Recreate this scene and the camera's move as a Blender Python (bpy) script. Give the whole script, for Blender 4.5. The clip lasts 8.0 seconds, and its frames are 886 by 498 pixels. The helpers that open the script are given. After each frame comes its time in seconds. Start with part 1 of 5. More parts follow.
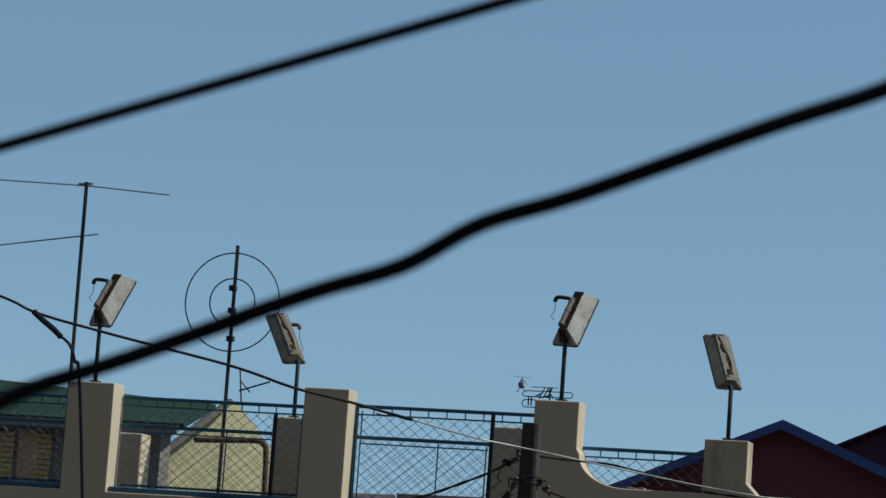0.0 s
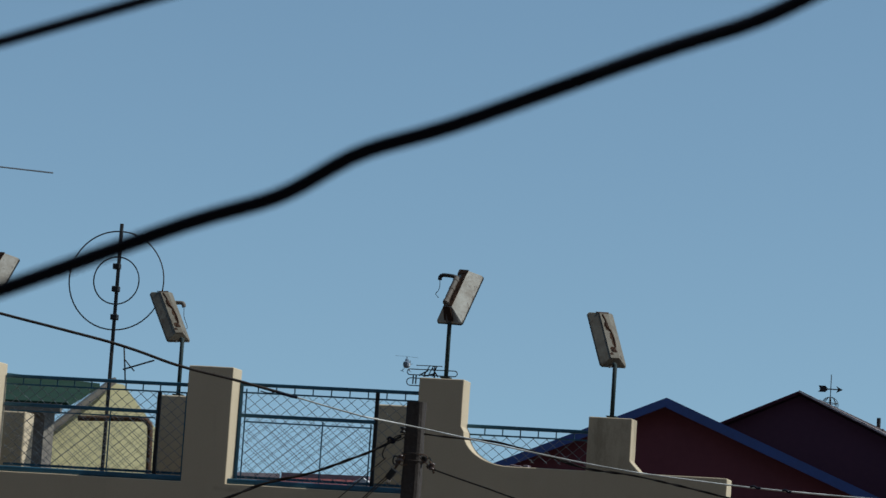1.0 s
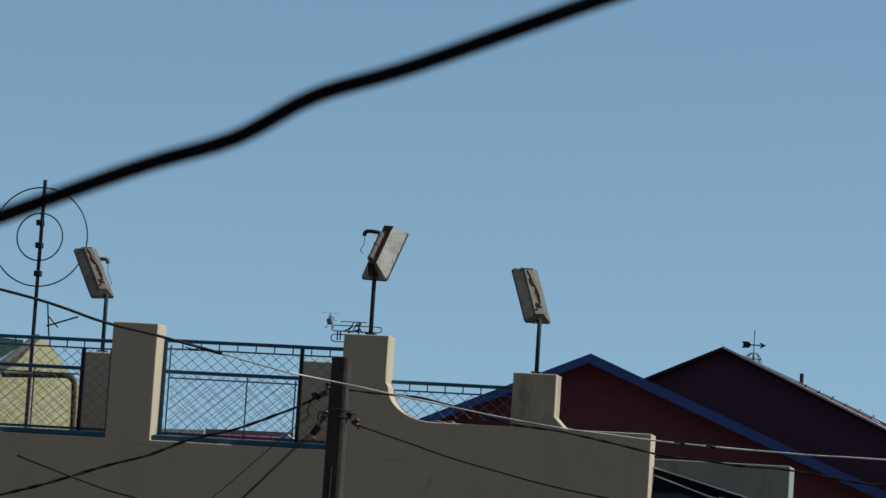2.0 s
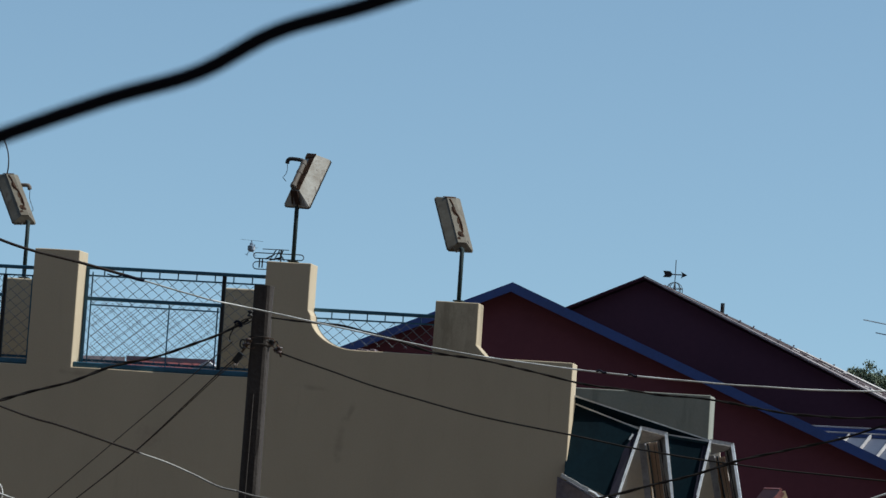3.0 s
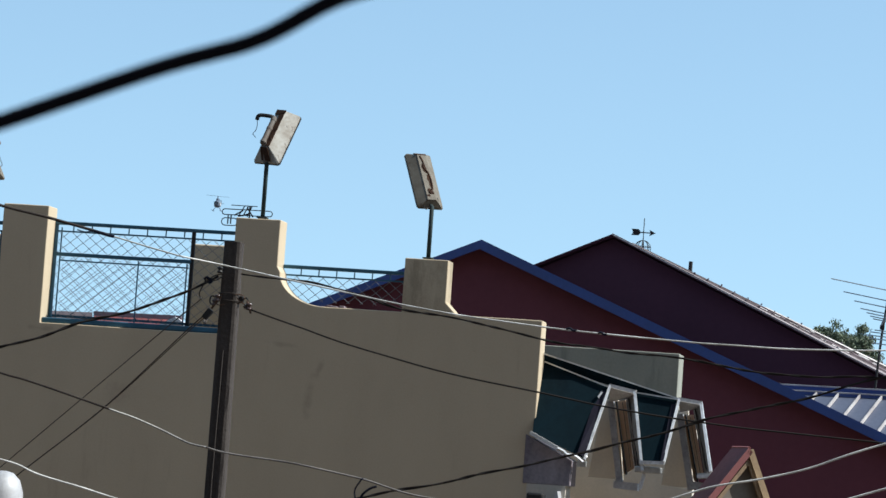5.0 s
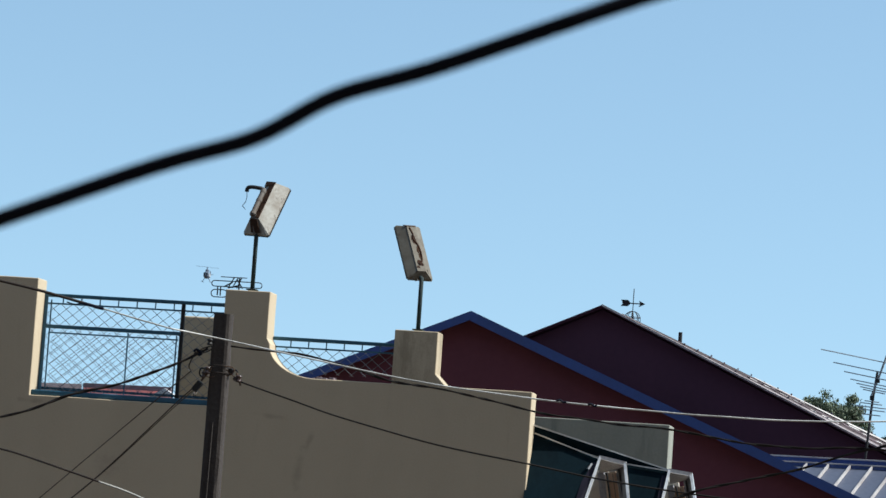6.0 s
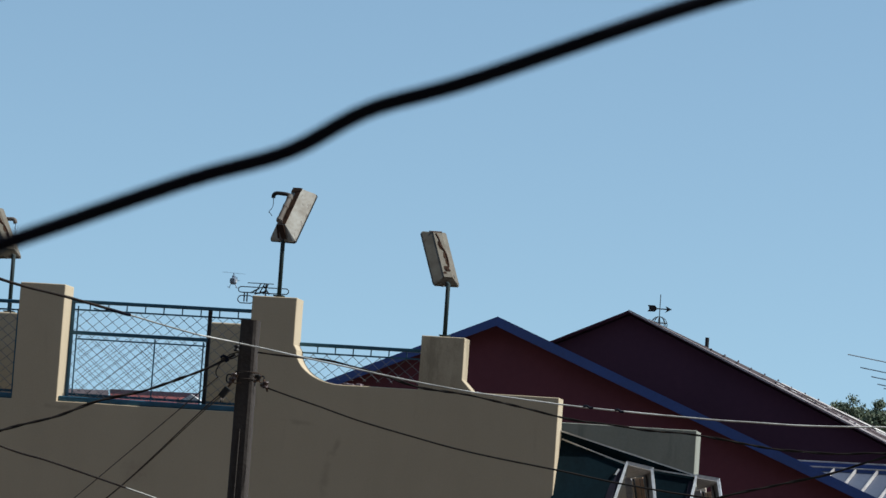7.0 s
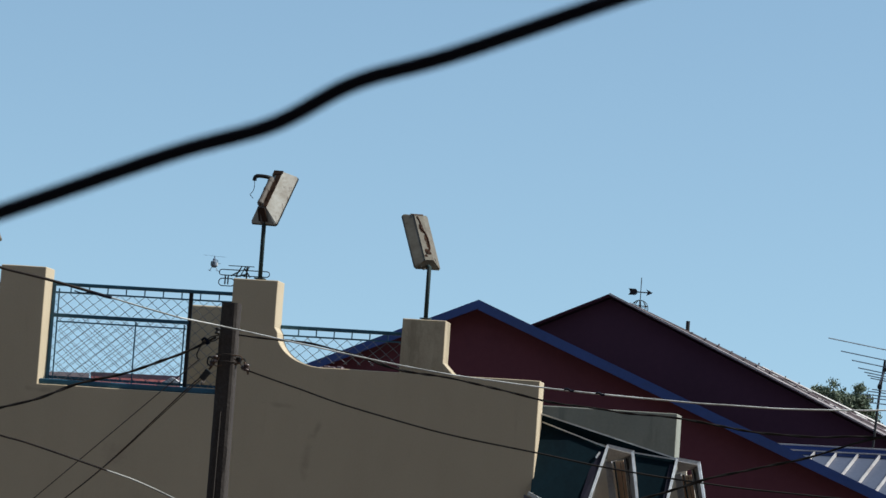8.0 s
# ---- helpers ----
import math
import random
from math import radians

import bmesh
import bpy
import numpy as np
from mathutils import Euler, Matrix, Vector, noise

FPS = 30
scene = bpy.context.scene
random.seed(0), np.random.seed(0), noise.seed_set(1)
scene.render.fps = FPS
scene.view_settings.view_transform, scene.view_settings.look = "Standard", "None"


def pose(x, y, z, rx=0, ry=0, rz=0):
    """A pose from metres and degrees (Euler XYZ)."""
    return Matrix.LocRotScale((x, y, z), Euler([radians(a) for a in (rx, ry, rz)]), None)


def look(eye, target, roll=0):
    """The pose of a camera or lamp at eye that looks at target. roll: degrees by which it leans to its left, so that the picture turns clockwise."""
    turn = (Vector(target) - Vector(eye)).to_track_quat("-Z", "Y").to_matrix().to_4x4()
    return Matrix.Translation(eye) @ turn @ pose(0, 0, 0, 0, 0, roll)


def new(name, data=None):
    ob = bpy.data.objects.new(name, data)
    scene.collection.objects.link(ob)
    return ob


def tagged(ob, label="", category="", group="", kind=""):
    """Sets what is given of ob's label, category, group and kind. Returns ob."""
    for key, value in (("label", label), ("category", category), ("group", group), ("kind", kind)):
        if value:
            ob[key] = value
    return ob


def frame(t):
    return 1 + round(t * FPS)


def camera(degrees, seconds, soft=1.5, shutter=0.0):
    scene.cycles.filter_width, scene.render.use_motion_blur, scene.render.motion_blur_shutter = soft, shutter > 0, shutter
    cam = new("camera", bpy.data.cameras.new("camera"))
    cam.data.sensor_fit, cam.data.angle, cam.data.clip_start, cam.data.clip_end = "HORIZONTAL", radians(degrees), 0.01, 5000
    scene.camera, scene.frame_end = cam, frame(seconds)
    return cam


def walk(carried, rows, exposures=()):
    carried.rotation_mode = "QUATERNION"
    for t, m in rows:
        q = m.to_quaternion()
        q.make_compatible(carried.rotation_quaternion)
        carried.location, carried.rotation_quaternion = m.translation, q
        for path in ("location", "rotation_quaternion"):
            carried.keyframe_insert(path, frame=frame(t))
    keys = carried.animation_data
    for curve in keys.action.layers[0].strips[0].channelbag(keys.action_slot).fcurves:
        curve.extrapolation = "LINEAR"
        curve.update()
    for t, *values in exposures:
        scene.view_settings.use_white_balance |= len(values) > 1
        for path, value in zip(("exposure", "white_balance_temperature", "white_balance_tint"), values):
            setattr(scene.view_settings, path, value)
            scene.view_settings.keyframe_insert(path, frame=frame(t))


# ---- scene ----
cam = camera(15.0, 8.0, soft=1.5)
cam.data.dof.use_dof = True
cam.data.dof.focus_distance = 34.0
cam.data.dof.aperture_fstop = 36.0
walk(cam, [
    (0, look((-0.0282, 0.0000, 5.9383), (-8.2901, 30.6465, 9.7684), 4.095)),
    (0.1, look((-0.0278, 0.0000, 5.9366), (-8.2660, 30.6514, 9.7734), 4.086)),
    (0.2, look((-0.0274, 0.0000, 5.9348), (-8.2388, 30.6590, 9.7626), 4.078)),
    (0.3, look((-0.0269, 0.0000, 5.9330), (-8.1847, 30.6730, 9.7589), 4.069)),
    (0.4, look((-0.0265, 0.0000, 5.9313), (-7.9981, 30.7211, 9.7639), 4.060)),
    (0.5, look((-0.0261, 0.0000, 5.9295), (-7.8292, 30.7661, 9.7464), 4.051)),
    (0.6, look((-0.0258, 0.0000, 5.9278), (-7.6040, 30.8189, 9.7744), 4.022)),
    (0.7, look((-0.0255, 0.0000, 5.9262), (-7.4331, 30.8638, 9.7454), 3.993)),
    (0.8, look((-0.0252, 0.0000, 5.9245), (-7.3442, 30.8897, 9.7030), 3.964)),
    (0.9, look((-0.0249, 0.0000, 5.9228), (-7.2871, 30.9046, 9.6850), 3.934)),
    (1, look((-0.0246, 0.0000, 5.9211), (-7.2186, 30.9260, 9.6357), 3.905)),
    (1.1, look((-0.0251, 0.0000, 5.9203), (-7.1461, 30.9459, 9.6130), 3.910)),
    (1.2, look((-0.0256, 0.0000, 5.9194), (-7.0418, 30.9745, 9.5764), 3.915)),
    (1.3, look((-0.0261, 0.0000, 5.9186), (-6.9746, 30.9921, 9.5587), 3.920)),
    (1.4, look((-0.0265, 0.0000, 5.9177), (-6.9022, 31.0099, 9.5468), 3.925)),
    (1.5, look((-0.0270, 0.0000, 5.9169), (-6.8283, 31.0323, 9.4976), 3.930)),
    (1.6, look((-0.0287, 0.0000, 5.9168), (-6.7431, 31.0550, 9.4753), 3.892)),
    (1.7, look((-0.0304, 0.0000, 5.9166), (-6.6885, 31.0728, 9.4350), 3.854)),
    (2.8, look((-0.0475, 0.0000, 5.9152), (-5.8716, 31.3173, 8.7727), 3.767)),
    (2.9, look((-0.0487, 0.0000, 5.9167), (-5.8059, 31.3362, 8.7137), 3.839)),
    (3, look((-0.0498, 0.0000, 5.9183), (-5.7552, 31.3530, 8.6431), 3.911)),
    (3.1, look((-0.0514, 0.0000, 5.9187), (-5.7121, 31.3665, 8.5922), 3.949)),
    (3.2, look((-0.0529, 0.0000, 5.9191), (-5.6738, 31.3793, 8.5357), 3.987)),
    (3.3, look((-0.0545, 0.0000, 5.9196), (-5.6205, 31.3933, 8.4964), 4.024)),
    (3.4, look((-0.0561, 0.0000, 5.9200), (-5.5562, 31.4094, 8.4525), 4.062)),
    (3.5, look((-0.0577, 0.0000, 5.9204), (-5.5396, 31.4167, 8.4107), 4.100)),
    (3.6, look((-0.0583, 0.0000, 5.9200), (-5.4851, 31.4297, 8.3707), 4.128)),
    (3.7, look((-0.0590, 0.0000, 5.9196), (-5.4526, 31.4376, 8.3453), 4.155)),
    (3.8, look((-0.0597, 0.0000, 5.9191), (-5.4347, 31.4447, 8.2974), 4.183)),
    (3.9, look((-0.0604, 0.0000, 5.9187), (-5.4180, 31.4499, 8.2709), 4.211)),
    (4, look((-0.0610, 0.0000, 5.9183), (-5.3801, 31.4585, 8.2460), 4.238)),
    (4.1, look((-0.0625, 0.0000, 5.9185), (-5.3431, 31.4666, 8.2344), 4.165)),
    (4.2, look((-0.0640, 0.0000, 5.9188), (-5.3500, 31.4678, 8.2140), 4.091)),
    (5.3, look((-0.0859, 0.0000, 5.9230), (-5.4704, 31.4514, 8.3383), 4.156)),
    (5.4, look((-0.0847, 0.0000, 5.9253), (-5.4384, 31.4440, 8.4989), 4.180)),
    (5.5, look((-0.0836, 0.0000, 5.9275), (-5.4306, 31.4352, 8.6202), 4.203)),
    (5.6, look((-0.0841, 0.0000, 5.9279), (-5.4294, 31.4197, 8.8020), 4.168)),
    (5.7, look((-0.0846, 0.0000, 5.9284), (-5.4248, 31.4088, 8.9303), 4.133)),
    (5.8, look((-0.0850, 0.0000, 5.9288), (-5.3670, 31.4113, 9.0093), 4.098)),
    (5.9, look((-0.0855, 0.0000, 5.9292), (-5.4125, 31.4076, 8.9728), 4.062)),
    (6, look((-0.0860, 0.0000, 5.9297), (-5.3954, 31.4137, 8.9439), 4.027)),
    (6.1, look((-0.0856, 0.0000, 5.9304), (-5.4005, 31.4119, 8.9542), 4.012)),
    (6.2, look((-0.0852, 0.0000, 5.9312), (-5.3818, 31.4110, 8.9957), 3.996)),
    (6.3, look((-0.0848, 0.0000, 5.9319), (-5.4429, 31.4011, 8.9914), 3.981)),
    (6.4, look((-0.0844, 0.0000, 5.9327), (-5.4345, 31.3999, 9.0188), 3.966)),
    (6.5, look((-0.0839, 0.0000, 5.9335), (-5.4516, 31.3963, 9.0256), 3.950)),
    (6.6, look((-0.0849, 0.0000, 5.9333), (-5.4666, 31.3967, 8.9998), 3.955)),
    (6.7, look((-0.0858, 0.0000, 5.9330), (-5.4789, 31.3926, 9.0249), 3.960)),
    (6.8, look((-0.0867, 0.0000, 5.9328), (-5.4851, 31.3911, 9.0345), 3.965)),
    (6.9, look((-0.0876, 0.0000, 5.9326), (-5.5462, 31.3815, 9.0295), 3.970)),
    (7, look((-0.0885, 0.0000, 5.9324), (-5.6473, 31.3689, 8.9816), 3.975)),
    (7.1, look((-0.0882, 0.0000, 5.9318), (-5.7236, 31.3625, 8.9026), 3.940)),
    (7.2, look((-0.0880, 0.0000, 5.9312), (-5.8176, 31.3590, 8.7530), 3.904)),
    (7.3, look((-0.0878, 0.0000, 5.9306), (-5.9303, 31.3507, 8.6074), 3.868)),
    (7.4, look((-0.0876, 0.0000, 5.9300), (-5.9958, 31.3411, 8.5724), 3.832)),
    (7.5, look((-0.0874, 0.0000, 5.9294), (-6.0013, 31.3370, 8.6057), 3.797)),
    (7.6, look((-0.0879, 0.0000, 5.9293), (-5.9553, 31.3427, 8.6429), 3.842)),
    (7.7, look((-0.0884, 0.0000, 5.9292), (-5.9298, 31.3457, 8.6661), 3.887)),
    (7.8, look((-0.0889, 0.0000, 5.9291), (-5.8459, 31.3600, 8.6825), 3.932)),
    (7.9, look((-0.0894, 0.0000, 5.9289), (-5.7783, 31.3702, 8.7097), 3.977)),
    (8, look((-0.0899, 0.0000, 5.9288), (-5.4616, 31.4149, 8.8332), 4.022)),
], exposures=[(0.0, -0.07, 6170, 7), (1.7, -0.01, 6200, 7), (2.8, 0.17, 6300, 8), (3.5, 0.48, 6360, 9), (4.2, 0.74, 6400, 9.5), (5.5, 0.82, 6420, 9.5), (6.0, 0.72, 6420, 9), (6.5, 0.55, 6420, 9), (7.0, 0.41, 6420, 9), (8.0, 0.47, 6470, 9)])

# ---- daylight: clear sky, sun high beside and a little behind the facade ----
SUN = Vector((0.80, 0.03, 0.86)).normalized()
world = bpy.data.worlds.new("world")
scene.world = world
world.use_nodes = True
wn = world.node_tree.nodes
sky = wn.new("ShaderNodeTexSky")
sky.sky_type = "NISHITA"
sky.sun_disc = False
sky.sun_elevation = math.asin(SUN.z)
sky.sun_rotation = math.atan2(SUN.x, SUN.y)
sky.altitude = 30
sky.air_density = 1.0
sky.dust_density = 0.5
sky.ozone_density = 1.0
# the haze of the horizon lies below the roofs: the clear part of the sky begins low
up = wn.new("ShaderNodeVectorMath")
up.operation = "ADD"
up.inputs[1].default_value = (0, 0, 0.16)
unit = wn.new("ShaderNodeVectorMath")
unit.operation = "NORMALIZE"
aim = wn.new("ShaderNodeTexCoord")
wl = world.node_tree.links
wl.new(aim.outputs["Generated"], up.inputs[0])
wl.new(up.outputs[0], unit.inputs[0])
wl.new(unit.outputs[0], sky.inputs[0])
tint = wn.new("ShaderNodeMix")
tint.data_type, tint.blend_type = "RGBA", "MULTIPLY"
tint.inputs["Factor"].default_value = 1.0
tint.inputs[7].default_value = (0.985, 1.05, 0.95, 1)
wl.new(sky.outputs[0], tint.inputs[6])
wl.new(tint.outputs[2], wn["Background"].inputs[0])
wn["Background"].inputs[1].default_value = 0.12
sun = new("sun", bpy.data.lights.new("sun", "SUN"))
sun.data.energy = 4.1
sun.data.angle = radians(0.53)
sun.data.color = (0.98, 0.99, 0.94)
sun.matrix_world = look(SUN * 60 + Vector((0, 30, 0)), (0, 30, 0))


# ---- materials ----
def material(name, base, other, rough=0.8, metal=0.0, grain=40.0, patch=1.2, mix=0.5, bump=0.15, streak=0.0, bump_dist=0.004, gloss=0.5, runs=None, smudges=()):
    """A surface with fine grain, broad patches and, where asked, streaks that run down and dirty runs."""
    m = bpy.data.materials.new(name)
    m.use_nodes = True
    nt = m.node_tree
    n, l = nt.nodes, nt.links
    bsdf = n["Principled BSDF"]
    co = n.new("ShaderNodeTexCoord")
    fine = n.new("ShaderNodeTexNoise")
    fine.inputs["Scale"].default_value = grain
    fine.inputs["Detail"].default_value = 6
    wide = n.new("ShaderNodeTexNoise")
    wide.inputs["Scale"].default_value = patch
    wide.inputs["Detail"].default_value = 5
    wide.inputs["Roughness"].default_value = 0.62
    mapping = n.new("ShaderNodeMapping")
    mapping.inputs["Scale"].default_value = (1.0, 1.0, 1.0 - streak)
    l.new(co.outputs["Object"], mapping.inputs[0])
    l.new(mapping.outputs[0], wide.inputs["Vector"])
    l.new(co.outputs["Object"], fine.inputs["Vector"])
    both = n.new("ShaderNodeMath")
    both.operation = "MULTIPLY_ADD"
    both.inputs[1].default_value = 0.35
    l.new(fine.outputs[0], both.inputs[0])
    l.new(wide.outputs[0], both.inputs[2])
    ramp = n.new("ShaderNodeMapRange")
    ramp.inputs[1].default_value = 0.5
    ramp.inputs[2].default_value = 0.85
    ramp.inputs[4].default_value = mix
    l.new(both.outputs[0], ramp.inputs[0])
    blend = n.new("ShaderNodeMix")
    blend.data_type = "RGBA"
    l.new(ramp.outputs[0], blend.inputs["Factor"])
    blend.inputs[6].default_value = (*base, 1)
    blend.inputs[7].default_value = (*other, 1)
    colour = blend.outputs[2]
    if runs:
        # (scale across, scale down, from, to, most, dirt colour)
        for across, down, lo, hi, most, dirt in runs:
            mp = n.new("ShaderNodeMapping")
            mp.inputs["Scale"].default_value = (across, across, down)
            l.new(co.outputs["Object"], mp.inputs[0])
            tex = n.new("ShaderNodeTexNoise")
            tex.inputs["Scale"].default_value = 1.0
            tex.inputs["Detail"].default_value = 7
            tex.inputs["Roughness"].default_value = 0.66
            l.new(mp.outputs[0], tex.inputs["Vector"])
            cut = n.new("ShaderNodeMapRange")
            cut.interpolation_type = "SMOOTHSTEP"
            cut.inputs[1].default_value = lo
            cut.inputs[2].default_value = hi
            cut.inputs[4].default_value = most
            l.new(tex.outputs[0], cut.inputs[0])
            over = n.new("ShaderNodeMix")
            over.data_type = "RGBA"
            l.new(cut.outputs[0], over.inputs["Factor"])
            l.new(colour, over.inputs[6])
            over.inputs[7].default_value = (*dirt, 1)
            colour = over.outputs[2]
    for centre, size, slant in smudges:
        # a dirty mark of its own: centre, half width and height, lean
        mp = n.new("ShaderNodeMapping")
        mp.vector_type = "TEXTURE"
        mp.inputs["Location"].default_value = centre
        mp.inputs["Rotation"].default_value = (0, slant, 0)
        mp.inputs["Scale"].default_value = (size[0], 50, size[1])
        warp = n.new("ShaderNodeTexNoise")
        warp.inputs["Scale"].default_value = 9.0
        warp.inputs["Detail"].default_value = 5
        l.new(co.outputs["Object"], warp.inputs["Vector"])
        l.new(co.outputs["Object"], mp.inputs[0])
        away = n.new("ShaderNodeVectorMath")
        away.operation = "LENGTH"
        l.new(mp.outputs[0], away.inputs[0])
        far_off = n.new("ShaderNodeMath")
        far_off.operation = "MULTIPLY_ADD"
        far_off.inputs[1].default_value = 2.4
        l.new(warp.outputs[0], far_off.inputs[0])
        l.new(away.outputs["Value"], far_off.inputs[2])
        cut = n.new("ShaderNodeMapRange")
        cut.interpolation_type = "SMOOTHSTEP"
        cut.inputs[1].default_value = 2.3
        cut.inputs[2].default_value = 1.2
        cut.inputs[3].default_value = 0.0
        cut.inputs[4].default_value = 0.3
        l.new(far_off.outputs[0], cut.inputs[0])
        over = n.new("ShaderNodeMix")
        over.data_type = "RGBA"
        l.new(cut.outputs[0], over.inputs["Factor"])
        l.new(colour, over.inputs[6])
        over.inputs[7].default_value = (0.20, 0.155, 0.115, 1)
        colour = over.outputs[2]
    l.new(colour, bsdf.inputs["Base Color"])
    bsdf.inputs["Metallic"].default_value = metal
    bsdf.inputs["Specular IOR Level"].default_value = gloss
    rr = n.new("ShaderNodeMapRange")
    rr.inputs[3].default_value = max(0.05, rough - 0.1)
    rr.inputs[4].default_value = min(1.0, rough + 0.1)
    l.new(fine.outputs[0], rr.inputs[0])
    l.new(rr.outputs[0], bsdf.inputs["Roughness"])
    if bump:
        bp = n.new("ShaderNodeBump")
        bp.inputs["Strength"].default_value = bump
        bp.inputs["Distance"].default_value = bump_dist
        l.new(fine.outputs[0], bp.inputs["Height"])
        l.new(bp.outputs[0], bsdf.inputs["Normal"])
    return m


STUCCO = material("beige_stucco", (0.50, 0.402, 0.277), (0.43, 0.343, 0.236), 0.92, grain=55, patch=1.1, mix=0.7, bump=0.35, streak=0.55, runs=[(3.2, 0.45, 0.58, 0.76, 0.35, (0.27, 0.20, 0.15)), (1.6, 1.9, 0.62, 0.74, 0.3, (0.29, 0.21, 0.165)), (9.0, 7.0, 0.66, 0.76, 0.3, (0.22, 0.175, 0.125))], smudges=[((0.14, 0, 7.265), (0.20, 0.03), 0.0), ((2.52, 0, 7.262), (0.16, 0.035), 0.1), ((2.91, 0, 7.05), (0.035, 0.16), 0.25), ((2.82, 0, 6.76), (0.06, 0.22), 0.1)])
DAMPSTUCCO = material("damp_stained_stucco", (0.50, 0.41, 0.285), (0.32, 0.25, 0.17), 0.92, grain=55, patch=2.5, mix=0.8, bump=0.35, streak=0.6, runs=[(7.0, 1.6, 0.46, 0.68, 0.62, (0.19, 0.155, 0.10)), (14.0, 10.0, 0.60, 0.72, 0.4, (0.15, 0.12, 0.08))])
CEMENT = material("grey_beige_cement", (0.52, 0.465, 0.39), (0.37, 0.33, 0.28), 0.92, grain=40, patch=1.6, mix=0.7, bump=0.3, streak=0.6)
GREYGREEN = material("grey_green_plaster", (0.265, 0.265, 0.225), (0.165, 0.168, 0.142), 0.9, grain=40, patch=1.3, mix=0.6, bump=0.3, streak=0.7, runs=[(5.0, 0.8, 0.55, 0.72, 0.6, (0.14, 0.14, 0.12))])
STAIN = material("stained_concrete", (0.30, 0.26, 0.27), (0.12, 0.10, 0.12), 0.9, grain=30, patch=3.0, mix=0.9, bump=0.4, streak=0.8)
TEAL = material("teal_paint", (0.025, 0.115, 0.185), (0.016, 0.062, 0.095), 0.5, grain=60, patch=5, mix=0.7, bump=0.1)
LINKWIRE = material("weathered_link_wire", (0.21, 0.225, 0.245), (0.11, 0.114, 0.122), 0.6, metal=0.2, grain=60, patch=8, mix=0.6, bump=0)
GALV = material("galvanised_wire", (0.34, 0.36, 0.37), (0.15, 0.14, 0.13), 0.5, metal=0.6, grain=60, patch=8, mix=0.6, bump=0)
MAROON = material("maroon_siding", (0.140, 0.039, 0.051), (0.094, 0.029, 0.038), 0.8, grain=12, patch=0.5, mix=0.6, bump=0.1, streak=0.5, gloss=0.2)
PURPLE = material("dark_maroon_siding", (0.080, 0.029, 0.048), (0.058, 0.023, 0.038), 0.8, grain=12, patch=0.5, mix=0.6, bump=0.1, streak=0.5, gloss=0.2)
BLUE = material("blue_painted_metal", (0.031, 0.070, 0.25), (0.028, 0.048, 0.14), 0.5, grain=25, patch=1.0, mix=0.6, bump=0.1)
BLUEROOF = material("blue_grey_roof_sheet", (0.078, 0.090, 0.132), (0.056, 0.065, 0.098), 0.6, metal=0.0, grain=20, patch=0.8, mix=0.7, bump=0.1)
FLASH = material("pale_metal_flashing", (0.62, 0.58, 0.55), (0.33, 0.28, 0.27), 0.5, metal=0.3, grain=30, patch=2.5, mix=0.8, bump=0.15)
DARKVERGE = material("dark_weathered_verge", (0.085, 0.06, 0.062), (0.045, 0.032, 0.034), 0.85, grain=20, patch=2.0, mix=0.7, bump=0.3)
VERGE = material("pale_weathered_verge", (0.80, 0.77, 0.74), (0.26, 0.21, 0.20), 0.6, metal=0.0, grain=14, patch=3.5, mix=0.9, bump=0.25)
DULLFLASH = material("dull_grey_flashing", (0.36, 0.31, 0.315), (0.20, 0.165, 0.175), 0.7, grain=14, patch=3.0, mix=0.9, bump=0.2)
TILE = material("grey_purple_roof_tile", (0.24, 0.18, 0.20), (0.12, 0.09, 0.10), 0.75, grain=20, patch=2.0, mix=0.7, bump=0.3)
TIMBER = material("weathered_dark_timber", (0.075, 0.064, 0.058), (0.032, 0.027, 0.025), 0.9, grain=35, patch=4.0, mix=0.85, bump=0.6, streak=0.9, bump_dist=0.01, gloss=0.1)
RUBBER = material("black_cable_sheath", (0.008, 0.0095, 0.018), (0.012, 0.014, 0.024), 0.8, grain=200, patch=40, mix=0.5, bump=0.1, gloss=0.12)
BLACKWIRE = material("brown_black_wire", (0.015, 0.0125, 0.0115), (0.030, 0.024, 0.021), 0.8, grain=60, patch=6, mix=0.7, bump=0.1, gloss=0.15)
OLDWIRE = material("grey_weathered_wire", (0.78, 0.77, 0.73), (0.25, 0.24, 0.22), 0.6, grain=60, patch=3, mix=0.9, bump=0.1)
GREYWIRE = material("dull_grey_wire", (0.46, 0.45, 0.41), (0.12, 0.115, 0.11), 0.65, grain=60, patch=2.2, mix=1.0, bump=0.1)
DARKWIRE = material("dark_wire", (0.026, 0.020, 0.018), (0.06, 0.050, 0.043), 0.8, grain=60, patch=3, mix=0.8, bump=0.1, gloss=0.12)
LAMPCASE = material("enamelled_lamp_case", (0.33, 0.31, 0.27), (0.16, 0.125, 0.09), 0.55, grain=30, patch=6, mix=0.8, bump=0.2, runs=[(22.0, 6.0, 0.56, 0.66, 0.8, (0.075, 0.045, 0.028))])
# yellowed enamel, with the shade on these cases put into its darker colour
YELLOWSHADECASE = material("yellowed_shaded_lamp_case", (0.145, 0.125, 0.092), (0.080, 0.060, 0.038), 0.6, grain=30, patch=6, mix=0.8, bump=0.2, runs=[(20.0, 5.0, 0.58, 0.68, 0.8, (0.07, 0.04, 0.022))])
# dark rust; on the seam strip it also paints the conduit's shadow
RUSTSHADE = material("dark_rust_and_shadow", (0.062, 0.032, 0.019), (0.022, 0.012, 0.009), 0.9, grain=50, patch=9, mix=0.9, bump=0.4, gloss=0.1)
